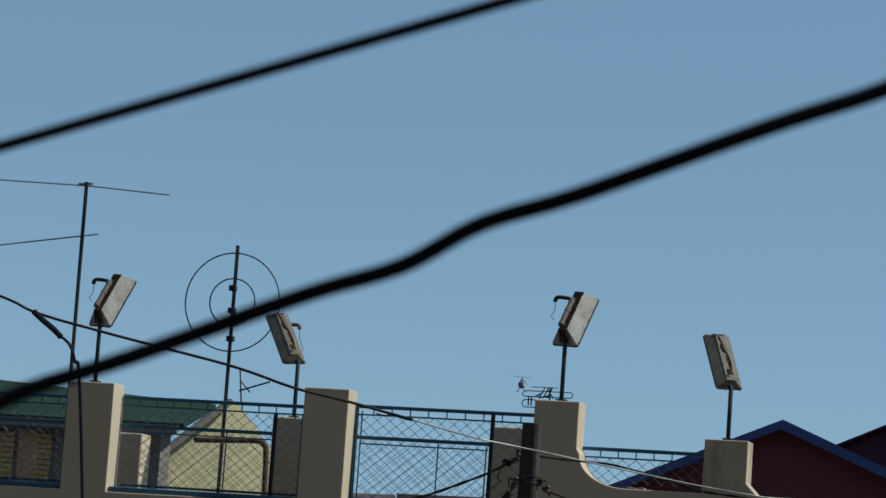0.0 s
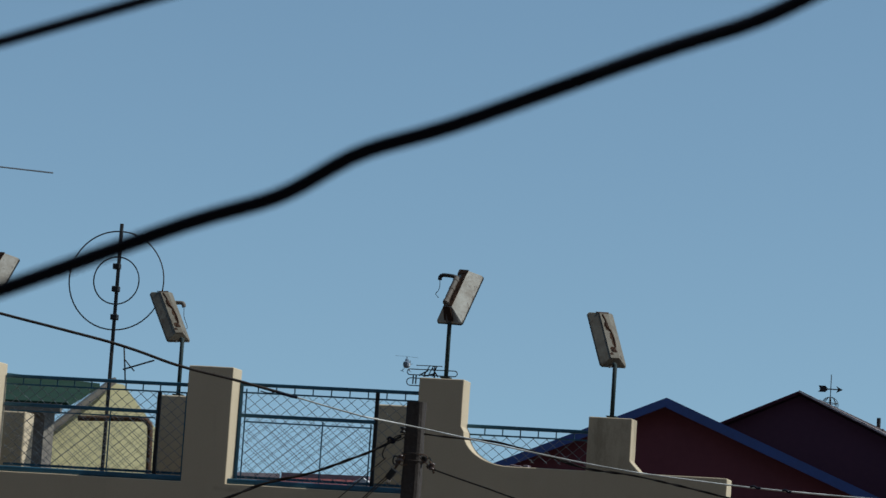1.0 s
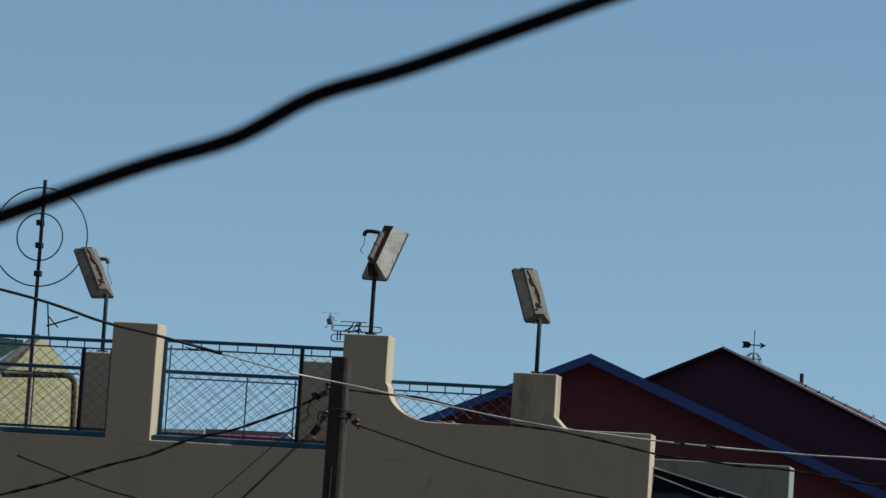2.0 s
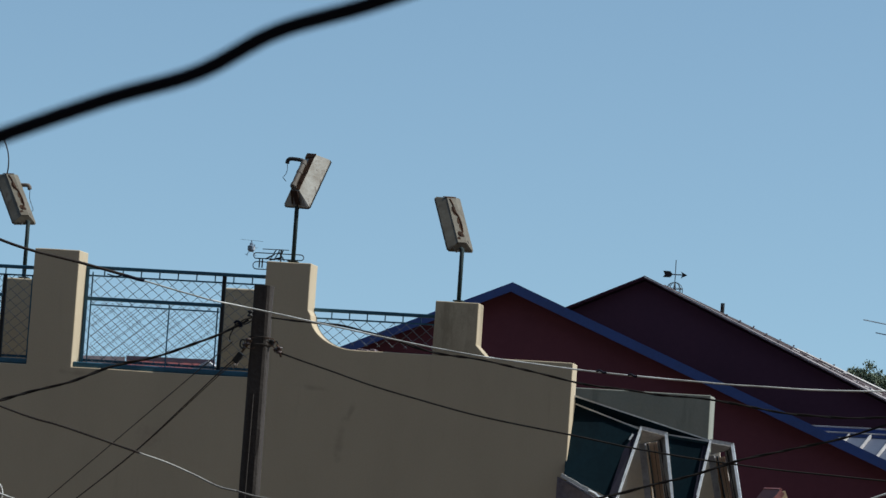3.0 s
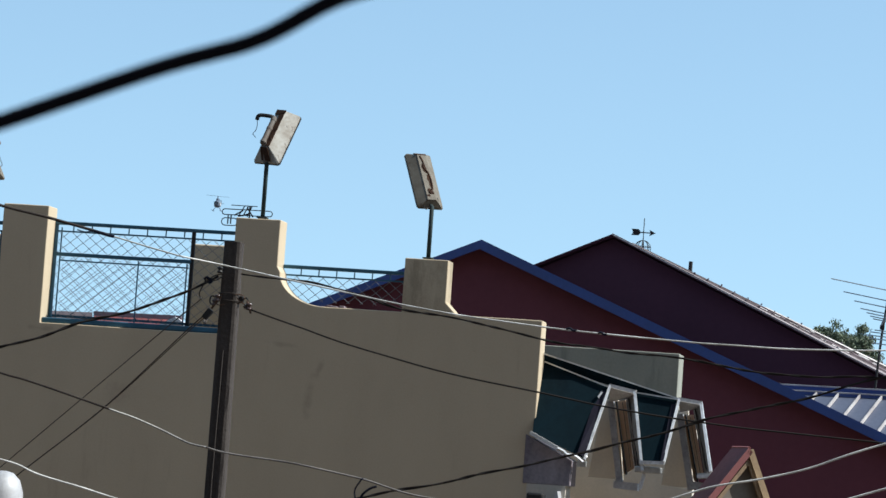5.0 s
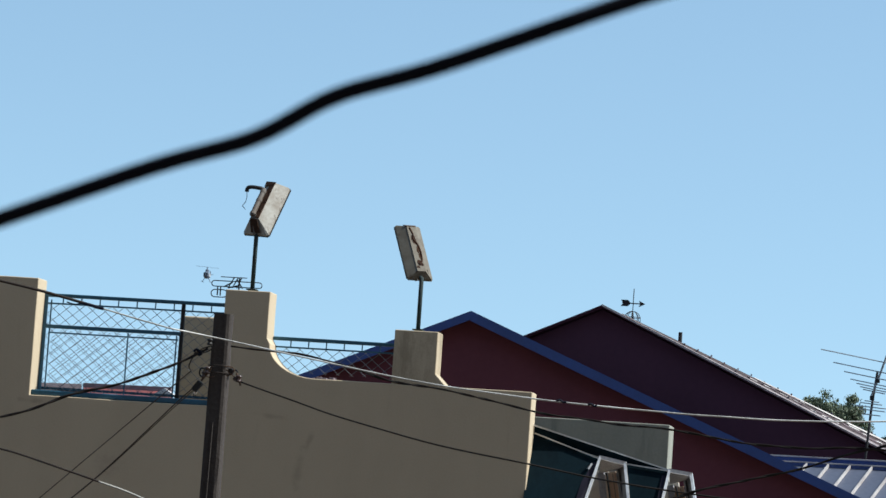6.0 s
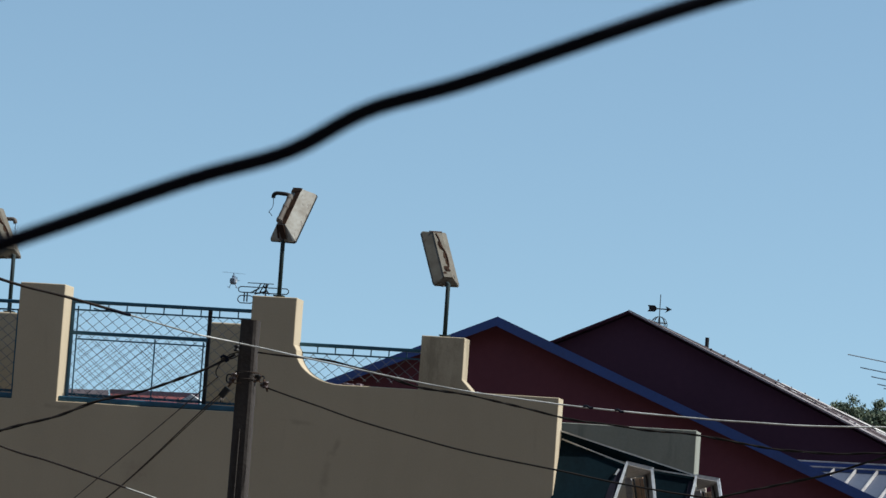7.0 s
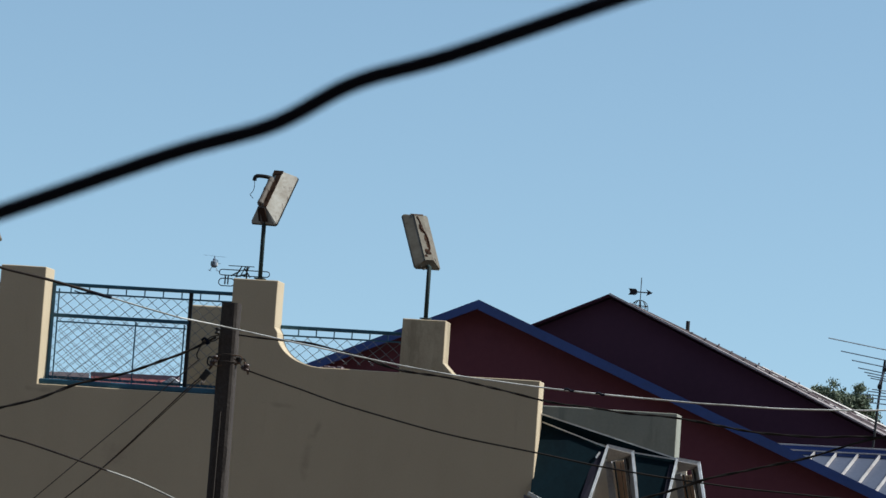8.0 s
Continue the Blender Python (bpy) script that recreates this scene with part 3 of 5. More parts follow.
# ---- floodlights on poles ----
def floodlight(foot, top, corner, across, along, deep, strip, ends, shell, label, style):
    """A pole and a hopper-shaped lamp case, seen from its back. corner, across and along span the front rim; the back strip lies deep behind it.
    strip: from and to, as shares of the width; ends: how far its ends are drawn in, as shares of the length."""
    foot, o, v, u = Vector(foot), Vector(corner), Vector(across), Vector(along)
    back = v.cross(u).normalized()
    if back.y > 0:
        back = -back

    def at(a, b, c=0.0):
        return o + v * a + u * b + back * c

    f = thing("floodlight", foot, label, "floodlight", "terrace floodlights")
    part("pole", Geo().tube([foot, Vector((foot.x, foot.y, top + 0.03)), at(0.5, 0.06, deep * 0.25)], 0.021, 10), POLEGREEN, f, smooth=True)
    part("flange", Geo().box(foot.x - 0.05, foot.x + 0.05, foot.y - 0.05, foot.y + 0.05, foot.z, foot.z + 0.012, 0.003), POLEGREEN, f)
    s0, s1 = strip
    e0, e1 = ends
    # rim corners are cut off a little, as pressed sheet is
    k = 0.05
    rim = [at(k, 0), at(1 - k, 0), at(1, k * 0.5), at(1, 1 - k * 0.5), at(1 - k, 1), at(k, 1), at(0, 1 - k * 0.5), at(0, k * 0.5)]
    lip = [p + back * 0.022 for p in rim]
    ridge = [at(s0, e0, deep), at(s1, e0, deep), at(s1, 1 - e1, deep), at(s0, 1 - e1, deep)]
    g = Geo().add(rim + lip + ridge, [(i, (i + 1) % 8, 8 + (i + 1) % 8, 8 + i) for i in range(8)] + [(8, 9, 17, 16), (9, 10, 17), (10, 11, 18, 17), (11, 12, 18), (12, 13, 19, 18), (13, 14, 19), (14, 15, 16, 19), (15, 8, 16), (16, 17, 18, 19)])
    case = part("lamp_case", g, shell, f, "weathered enamelled case with rust")
    edge = Geo()
    for i in range(8):
        edge.bar(rim[i], rim[(i + 1) % 8], 0.011, 0.016)
    part("rim", edge, IRON if style == "conduit" else shell, case)
    part("glass", Geo().add([at(0.03, 0.02, 0.004), at(0.97, 0.02, 0.004), at(0.97, 0.98, 0.004), at(0.03, 0.98, 0.004)], [(0, 1, 2, 3)]), DARKGLASS, case)

    def blot(a, b, half, tall, seed, lift=0.0015):
        """A ragged patch of rust on the back strip."""
        w, h = v.normalized(), u.normalized()
        ring = []
        for n_ in range(14):
            t = 2 * math.pi * n_ / 14
            q = 0.75 + 0.55 * noise.noise(Vector((math.cos(t) * 1.3, math.sin(t) * 1.3, seed * 5.7)))
            ring.append(at(a, b, deep + lift) + w * half * q * math.cos(t) + h * tall * q * math.sin(t))
        part("rust_patch", Geo().slab(ring, 0.0012), RUSTSHADE, case)

    if style == "conduit":
        mid = (s0 + s1) / 2
        # rusted strip whose near-black colour includes the shadow beside the conduit
        part("seam_strip", Geo().slab([at(mid, e0 + 0.01, deep + 0.002), at(s1 + 0.01, e0 + 0.01, deep + 0.002), at(s1 + 0.01, 1 - e1, deep + 0.002), at(mid, 1 - e1, deep + 0.002)], 0.006), RUSTSHADE, case, "rusted seam strip, darkened for conduit shadow")
        part("end_plate", Geo().slab([at(s0, 1 - e1 - 0.10, deep + 0.003), at(s1 + 0.03, 1 - e1 - 0.05, deep + 0.003), at(s1 + 0.03, 1 - e1 + 0.005, deep + 0.003), at(s0, 1 - e1 + 0.005, deep + 0.003)], 0.008), RUSTSHADE, case, "dark brown end plate")
        foot_plate = [at(0.36, 0.01, 0.03), at(0.72, 0.01, 0.03), at(s1 - 0.04, e0 - 0.02, deep - 0.005), at(s0 + 0.02, e0 - 0.02, deep - 0.005)]
        part("bracket", Geo().slab([p + back * 0.012 for p in foot_plate], 0.005), RUSTSHADE, case, "dark triangular bracket")
        part("bracket_arm", Geo().bar(at(0.5, -0.01, 0.03), at(mid - 0.02, e0 + 0.06, deep + 0.02), 0.034, 0.02), CONDUIT, case, "dark bracket arm")
        for n_, (a, b, half, tall) in enumerate(((mid + 0.10, 0.40, 0.022, 0.07), (s1 - 0.01, 0.60, 0.020, 0.08), (s1 - 0.02, 0.78, 0.018, 0.06), (s0 + 0.03, 0.34, 0.018, 0.06), (s0 + 0.03, 0.66, 0.014, 0.07))):
            blot(a, b, half, tall, n_ + 5, 0.009)
        c = mid - 0.07
        crook = [at(c, e0 + 0.02, deep + 0.024), at(c, 0.45, deep + 0.026), at(c, 1 - e1 - 0.24, deep + 0.026)]
        tip = crook[-1]
        bend = [tip + u.normalized() * 0.03 + Vector((-0.005, 0, 0.004)), tip + Vector((-0.035, 0, 0.036)), tip + Vector((-0.10, 0, 0.042)), tip + Vector((-0.138, 0, 0.040)), tip + Vector((-0.158, 0, 0.022)), tip + Vector((-0.161, 0, -0.006))]
        part("conduit", Geo().tube(curve_through(crook + bend[:1], 5), 0.026, 10), CONDUIT, f, "bent weathered conduit", smooth=True)
        part("elbow", Geo().tube(curve_through(bend, 6), 0.020, 10), IRON, f, "dark conduit elbow", smooth=True)
        for b in (e0 + 0.04, 0.50, 1 - e1 - 0.26):
            p = at(c, b, deep + 0.025)
            part("coupling", Geo().tube([p, p + u.normalized() * 0.03], 0.030, 10), CONDUIT, f)
        e = bend[-1]
        loose = [e, e + Vector((0.004, 0, -0.05)), e + Vector((-0.006, 0, -0.10)), e + Vector((-0.035, 0.01, -0.135)), e + Vector((-0.022, 0, -0.15)), e + Vector((0.0, 0, -0.175))]
    else:
        # a shallow channel on the back with a rusted lead along it
        part("back_channel", Geo().slab([at(s0, e0, deep + 0.001), at(s1, e0, deep + 0.001), at(s1, 1 - e1, deep + 0.001), at(s0, 1 - e1, deep + 0.001)], 0.003), shell, case)
        part("end_cap", Geo().slab([at(s0 - 0.10, 1 - e1 * 0.4, deep * 0.75), at(s1 + 0.08, 1 - e1 * 0.4, deep * 0.75), at(s1 + 0.02, 1 - e1, deep + 0.010), at(s0 - 0.02, 1 - e1, deep + 0.010)], 0.008), RUST, case, "rusty end cap")
        lead = [(s0 + 0.10, 0.88), (s0 + 0.17, 0.76), (s0 + 0.14, 0.66), (s1 - 0.09, 0.58), (s1 - 0.03, 0.46), (s1 - 0.03, 0.34), (s1 - 0.06, 0.26), (s0 + 0.13, 0.18)]
        part("rusted_lead", Geo().tube(curve_through([at(a, b, deep + 0.005) for a, b in lead], 5), 0.0085, 6), RUSTSHADE, case, "rusted lead", smooth=True)
        for n_, (a, b, half, tall) in enumerate(((s0 + 0.17, 0.66, 0.024, 0.045), (s1 - 0.15, 0.60, 0.014, 0.022), (s1 - 0.10, 0.47, 0.014, 0.045), (s1 - 0.08, 0.34, 0.016, 0.050), (s0 + 0.18, 0.21, 0.030, 0.040), (s0 + 0.08, 0.14, 0.016, 0.016))):
            blot(a, b, half * 1.4, tall * 1.3, n_ + 1, 0.0045)
        part("dark_mark", Geo().slab([at(0.72, 0.045, deep * 0.22 + 0.03), at(0.86, 0.045, deep * 0.22 + 0.03), at(0.79, 0.125, deep * 0.5 + 0.03)], 0.003), IRON, case)
        hang = [at(0.22, 0.03, 0.03), at(0.22, -0.02, 0.03), at(0.30, -0.055, 0.03), at(0.38, -0.02, 0.03)]
        part("loop", Geo().tube(curve_through(hang, 5), 0.004, 5), IRON, case)
        if style != "hooked":
            return f
        tip = at(0.92, 0.82, -0.02)
        hook = [at(0.6, 0.62, -0.02), tip, tip + Vector((0.05, 0, 0.012)), tip + Vector((0.105, 0, 0.008)), tip + Vector((0.122, 0, -0.03))]
        part("conduit", Geo().tube(curve_through(hook, 5), 0.021, 8), CONDUIT, f, "bent weathered conduit", smooth=True)
        e = hook[-1]
        loose = [e, e + Vector((0.005, 0, -0.09)), e + Vector((0.03, 0.01, -0.16)), e + Vector((0.05, 0, -0.21)), e + Vector((0.01, 0, -0.235))]
    part("loose_wire", Geo().tube(curve_through(loose, 5), 0.0032, 5), DARKWIRE, f)
    return f


floodlight((-7.264, 31.620, 8.462), 8.985, (-7.405, 31.700, 9.004), (0.275, -0.130, -0.022), (0.110, 0.340, 0.510), 0.125, (0.30, 0.64), (0.19, 0.06), LAMPCASE, "back of a pale floodlight on a dark pole, tilted, rusty conduit", "conduit")
floodlight((-5.617, 31.620, 8.169), 8.640, (-5.754, 31.600, 8.650), (0.225, 0.110, 0.007), (-0.225, 0.340, 0.535), 0.085, (0.36, 0.70), (0.06, 0.09), YELLOWSHADECASE, "rust-marked yellowed floodlight, colour darkened for shade, on a dark pole, on low pillar", "plain")
floodlight((-10.223, 32.500, 8.225), 8.774, (-10.362, 32.450, 8.760), (0.200, 0.105, 0.020), (-0.340, 0.350, 0.515), 0.085, (0.36, 0.70), (0.06, 0.09), YELLOWSHADECASE, "pale floodlight on a pole behind a pillar, tilted backward", "hooked")
floodlight((-12.055, 31.620, 8.412), 8.965, (-12.196, 31.700, 8.984), (0.275, -0.130, -0.022), (0.110, 0.340, 0.510), 0.125, (0.30, 0.64), (0.19, 0.06), LAMPCASE, "back of a pale floodlight on the end pillar", "conduit")

# ---- recessed wing with awnings ----
GY = 33.0
wing = thing("recessed_wing", (-3.893, 33.000, 6.639), "grey-green recessed wing with beige window wall", "building")
part("parapet", Geo().box(-4.749, -3.285, GY, GY + 0.45, 6.861, 7.483, 0.008), GREYGREEN, wing)
part("window_wall", Geo().box(-4.827, -3.075, GY + 0.02, GY + 0.24, 0, 6.861 - 0.004), STUCCO, wing)
wing.children[-1].data.materials[0] = CEMENT
SHUTTER = material("orange_tan_shutter", (0.66, 0.42, 0.26), (0.50, 0.30, 0.17), 0.7, grain=14, patch=3.0, mix=0.8, bump=0.2, streak=0.8)
BAY = material("pale_beige_panel", (0.78, 0.69, 0.55), (0.60, 0.52, 0.41), 0.9, grain=40, patch=2.0, mix=0.7, bump=0.2, streak=0.5)
GREYFRAME = material("grey_window_frame", (0.46, 0.45, 0.46), (0.24, 0.23, 0.24), 0.6, grain=40, patch=5, mix=0.9, bump=0.2)
# worn aluminium; whitish highlights of the metal edges are put into its base colour
HIGHLIT = material("worn_aluminium_highlights", (0.86, 0.86, 0.86), (0.50, 0.49, 0.49), 0.35, metal=0.2, grain=30, patch=7, mix=0.9, bump=0.3)


def window_bay(post, wood, hood, inner, foot, label):
    """A shuttered window with its grey frame, and the metal hood that juts out before it."""
    pt, pb = (Vector(p) for p in post)
    fr = part("window_frame", Geo().bar(pt + Vector((-0.008, 0, 0)), pb + Vector((-0.008, 0, 0)), 0.058, 0.08), GREYFRAME, wing, "grey painted window frame")
    part("frame_seam", Geo().bar(pt + Vector((0.045, 0.012, 0)), pb + Vector((0.05, 0.012, 0.08)), 0.014, 0.06), IRON, fr)
    w = [Vector(p) for p in wood]
    part("shutter", Geo().slab(w, 0.03), SHUTTER, fr, "orange-brown wooden shutter")
    for a, wide in ((0.72, 0.005),):
        part("shutter_joint", Geo().bar(w[0].lerp(w[1], a) + Vector((0, -0.034, -0.02)), w[3].lerp(w[2], a) + Vector((0, -0.034, 0.02)), wide, 0.012), TIMBER, fr)
    part("shutter_edge", Geo().bar(w[1] + Vector((0.022, 0, 0)), w[2] + Vector((0.022, 0, 0)), 0.024, 0.06), TIMBER, fr)
    part("sill", Geo().bar(foot[0], foot[1], 0.07, 0.16), GREYFRAME, fr)
    tl, bl, tr, br = (Vector(p) for p in hood)
    h = thing("window_hood", tl, label, "window hood", "window hoods")
    part("left_bar", Geo().bar(tl, bl, 0.022, 0.05), HIGHLIT, h)
    part("top_bar", Geo().bar(tl + Vector((-0.008, 0, 0)), tr + Vector((0.01, 0, 0)), 0.030, 0.05), HIGHLIT, h)
    part("side_bar", Geo().bar(tr, br, 0.026, 0.05), HIGHLIT, h)
    i_tr, i_br, i_tl = (Vector(p) for p in inner)
    part("head_panel", Geo().slab([tl + Vector((0, 0.03, -0.02)), tr + Vector((0, 0.03, -0.02)), i_tr, i_tl], 0.006), GREYFRAME, h)
    part("side_panel", Geo().slab([tr + Vector((-0.008, 0.03, -0.02)), br + Vector((-0.008, 0.03, 0.02)), i_br, i_tr], 0.006), STEEL, h)
    part("stiffener", Geo().bar(tr.lerp(i_tr, 0.5) + Vector((-0.012, 0, -0.03)), br.lerp(i_br, 0.5) + Vector((-0.012, 0, 0.03)), 0.014, 0.02), IRON, h)
    return h


window_bay(((-3.808, 32.000, 6.940), (-3.671, 32.000, 6.171)), ((-3.766, 32.050, 6.945), (-3.682, 32.050, 6.962), (-3.555, 32.050, 6.319), (-3.651, 32.050, 6.252)), ((-3.796, 31.700, 7.079), (-3.964, 31.450, 6.359), (-3.559, 31.700, 7.034), (-3.409, 31.450, 6.287)), ((-3.674, 31.980, 6.972), (-3.522, 31.980, 6.296), (-3.833, 31.980, 6.928)), ((-3.728, 31.980, 6.150), (-3.495, 31.980, 6.140)), "bright metal hood frame round a shuttered window")
window_bay(((-3.139, 32.000, 6.860), (-2.986, 32.000, 6.149)), ((-3.114, 32.050, 6.848), (-3.026, 32.050, 6.866), (-2.890, 32.050, 6.297), (-2.978, 32.050, 6.233)), ((-3.134, 31.700, 6.995), (-3.215, 31.450, 6.385), (-2.928, 31.700, 6.971), (-2.770, 31.450, 6.323)), ((-3.023, 31.980, 6.912), (-2.876, 31.980, 6.303), (-3.153, 31.980, 6.872)), ((-3.002, 31.980, 6.199), (-2.851, 31.980, 6.187)), "bright metal hood frame round the outer shuttered window")

part("bay_panel", Geo().slab([(-3.892, 32.120, 6.962), (-3.761, 32.120, 6.971), (-3.664, 32.120, 6.202), (-4.003, 32.120, 6.205)], 0.05), BAY, wing, "beige panel under the hood")
part("bay_panel", Geo().slab([(-3.201, 32.120, 6.900), (-3.082, 32.120, 6.908), (-2.989, 32.120, 6.169), (-3.292, 32.120, 6.175)], 0.05), BAY, wing, "beige panel under the hood")


def awning(tl, tr, br, bl, label):
    """A dark ribbed sheet in a light metal frame, hinged at its top and propped outwards."""
    c = [Vector(p) for p in (tl, tr, br, bl)]
    a = thing("awning", c[3], label, "awning", "window awnings")
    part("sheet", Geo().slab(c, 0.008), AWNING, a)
    # violet strip laid on the sheet to paint the inner reflection
    part("dark_band", Geo().slab([c[0].lerp(c[1], 0.87) + Vector((0, -0.026, -0.05)), c[1] + Vector((0, -0.026, -0.05)), c[2] + Vector((0, -0.026, 0.02)), c[3].lerp(c[2], 0.87) + Vector((0, -0.026, 0.02))], 0.004), MAUVE, a, "dark violet edge band painting an inner reflection")
    part("top_bar", Geo().bar(c[0] + Vector((0, -0.02, 0)), c[1] + Vector((0, -0.02, 0)), 0.012, 0.02), PALE, a)
    return a


# colour of the painted reflection along the awning edge
MAUVE = material("dark_violet_reflection", (0.016, 0.013, 0.026), (0.009, 0.008, 0.014), 0.7, grain=25, patch=2.2, mix=0.8, bump=0.15, gloss=0.2)
first = awning((-4.500, 31.840, 7.284), (-3.819, 31.700, 7.066), (-3.965, 31.450, 6.368), (-4.468, 31.420, 6.579), "dark teal sheet awning with pale metal frame")
part("bottom_edge", Geo().bar((-4.487, 31.39, 6.577), (-4.217, 31.41, 6.446), 0.034, 0.04), PALE, first, "cream-painted bottom edge")
part("torn_flashing", Geo().tube(curve_through([(-4.225, 31.40, 6.452), (-4.16, 31.41, 6.425), (-4.12, 31.40, 6.395), (-4.05, 31.42, 6.388), (-3.975, 31.43, 6.335)], 4), 0.014, 5), HIGHLIT, first, "crumpled bright flashing")
part("stay", Geo().bar((-3.955, 31.44, 6.40), (-4.035, 31.58, 6.305), 0.045, 0.02), HIGHLIT, first)
part("latch", Geo().box(-4.04, -3.95, 31.50, 31.56, 6.29, 6.345, 0.008), ALU, first)
part("clamp", Geo().box(-4.235, -4.135, 31.55, 31.62, 6.165, 6.245, 0.012), ALU, first)
part("prop", Geo().bar((-4.10, 31.56, 6.25), (-4.155, 31.60, 6.13), 0.03, 0.02), HIGHLIT, first)
part("hinge", Geo().bar((-3.865, 31.64, 7.01), (-3.895, 31.63, 6.955), 0.016, 0.02), HIGHLIT, first)
second = awning((-3.550, 31.700, 7.029), (-3.148, 31.700, 6.989), (-3.218, 31.450, 6.378), (-3.430, 31.450, 6.369), "narrow dark teal awning beside wooden shutters")
part("bottom_edge", Geo().bar((-3.44, 31.43, 6.372), (-3.21, 31.43, 6.378), 0.030, 0.04), HIGHLIT, second)
part("sill_box", Geo().box(-3.49, -3.235, 31.46, 31.60, 6.275, 6.335, 0.012), ALU, second, "crumpled metal sill box")
part("stay", Geo().bar((-3.397, 31.5, 6.265), (-3.432, 31.5, 6.12), 0.034, 0.012), HIGHLIT, second)
third = thing("metal_ledge", (-2.80, 31.5, 6.27), "dull metal ledge sloping out under the outer window", "ledge")
part("plate", Geo().slab([(-2.95, 32.2, 6.26), (-2.90, 31.5, 6.285), (-2.665, 31.5, 6.315), (-2.72, 32.2, 6.29)], 0.02), ALU, third)
part("lip", Geo().bar((-2.90, 31.49, 6.275), (-2.665, 31.49, 6.305), 0.03, 0.02), HIGHLIT, third)
fascia = thing("awning_fascia", (-3.783, 31.760, 7.145), "dark teal sloping fascia under pale flashing", "fascia")
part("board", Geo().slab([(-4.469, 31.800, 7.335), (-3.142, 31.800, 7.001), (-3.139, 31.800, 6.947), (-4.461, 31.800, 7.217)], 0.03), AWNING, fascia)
part("flashing", Geo().bar((-4.464, 31.760, 7.344), (-3.116, 31.760, 6.990), 0.012, 0.05), PALE, fascia)

# small porch roof with red boards
porch = thing("porch_gable", pose(*(-2.365, 30.600, 6.571), 0, 0, 30), "small faded red porch gable with timber edge", "porch roof")
for run, drop, s in ((0.62, 0.80, -1), (0.36, 0.80, 1)):
    part("roof_sheet", Geo().slab([(0, 0, 0), (0, 0.34, 0), (s * run, 0.34, -drop), (s * run, 0, -drop)], 0.02 * s), REDROOF, porch, local=True)
    part("barge_board", Geo().bar((0, -0.02, -0.035), (s * run, -0.02, -drop - 0.035), 0.06, 0.03), REDROOF if s < 0 else EDGEWOOD, porch, local=True)
    part("inner_board", Geo().bar((0, 0.0, -0.14), (s * run * 0.9, 0.0, -drop * 0.9 - 0.14), 0.035, 0.03), EDGEWOOD, porch, local=True)
part("gable_panel", Geo().prism([(0, -0.1), (0.33, -0.83), (0.33, -6.571), (-0.57, -6.571), (-0.57, -0.83)], 0.06, 0.10), GREYWALL, porch, local=True)


# ---- houses with gables behind ----
def gable_house(name, apex, back, run_l, run_r, slope_l, slope_r, wall_mat, trim_mat, left_mat, label, trim, roof_mat):
    ax, ay, az = apex
    h = thing(name, (ax, ay, 0), label, "house")
    zl, zr = az - run_l * slope_l, az - run_r * slope_r
    part("gable_wall", Geo().prism([(ax - run_l, 0), (ax + run_r, 0), (ax + run_r, zr - 0.06), (ax, az - 0.06), (ax - run_l, zl - 0.06)], ay, ay + 0.2), wall_mat, h)
    part("rear_wall", Geo().prism([(ax - run_l, 0), (ax + run_r, 0), (ax + run_r, zr - 0.06), (ax, az - 0.06), (ax - run_l, zl - 0.06)], ay + back - 0.2, ay + back), wall_mat, h)
    for s, run, z, sl in ((-1, run_l, zl, slope_l), (1, run_r, zr, slope_r)):
        e = Vector((ax + s * (run + 0.3), 0, az - (run + 0.3) * sl))
        top = Vector((ax, 0, az))
        nrm = Vector((s * sl, 0, 1)).normalized() * 0.035
        f0, b0 = Vector((0, ay - 0.16, 0)), Vector((0, ay + back, 0))
        v = [top + f0, e + f0, e + b0, top + b0]
        v += [p - nrm for p in v]
        part("roof", Geo().add(v, [(0, 1, 2, 3), (7, 6, 5, 4), (0, 4, 5, 1), (1, 5, 6, 2), (2, 6, 7, 3), (3, 7, 4, 0)]), roof_mat, h)
        o = Vector((0, ay - 0.19, 0))
        d = Vector((0, 0, -trim[s > 0]))
        part("barge_board", Geo().slab([top + o, e + o, e + o + d, top + o + d], 0.025 * s), trim_mat if s > 0 else left_mat, h)
        part("side_wall", Geo().box(min(ax + s * run, ax + s * (run - 0.2)), max(ax + s * run, ax + s * (run - 0.2)), ay + 0.2, ay + back - 0.2, 0, z - 0.1), wall_mat, h)
    return h


house_a = gable_house("red_house", (-6.737, 42.000, 9.179), 7.0, 5.2, 8.6, 0.435, 0.406, MAROON, BLUE, BLUE, "maroon gabled house with blue barge boards, in shade", (0.112, 0.128), BLUEROOF)
house_b = gable_house("dark_red_house", (-6.041, 50.000, 10.003), 12.0, 5.0, 9.5, 0.46, 0.443, PURPLE, FLASH, PURPLE, "dark maroon gabled house with pale roof edge", (0.02, 0.02), PURPLE)
# tiled verge on the sunny slope of the dark house
AX, AY, AZ = (-6.041, 50.000, 10.003)
SL = 0.443


def verge_band(d0, d1, lo, hi, y, mat, name, label=""):
    """A strip along the sunny slope between two heights above it, which both grow down the slope as the roof's edge opens to view."""
    def on(d, h):
        w = 0.006 + 0.028 * d
        return Vector((AX + d + 0.41 * w * h, AY - 0.22 + y + w * h * 0.9, AZ - d * SL + 0.91 * w * h))
    return part(name, Geo().slab([on(d0, lo), on(d1, lo), on(d1, hi), on(d0, hi)], 0.012), mat, house_b, label)


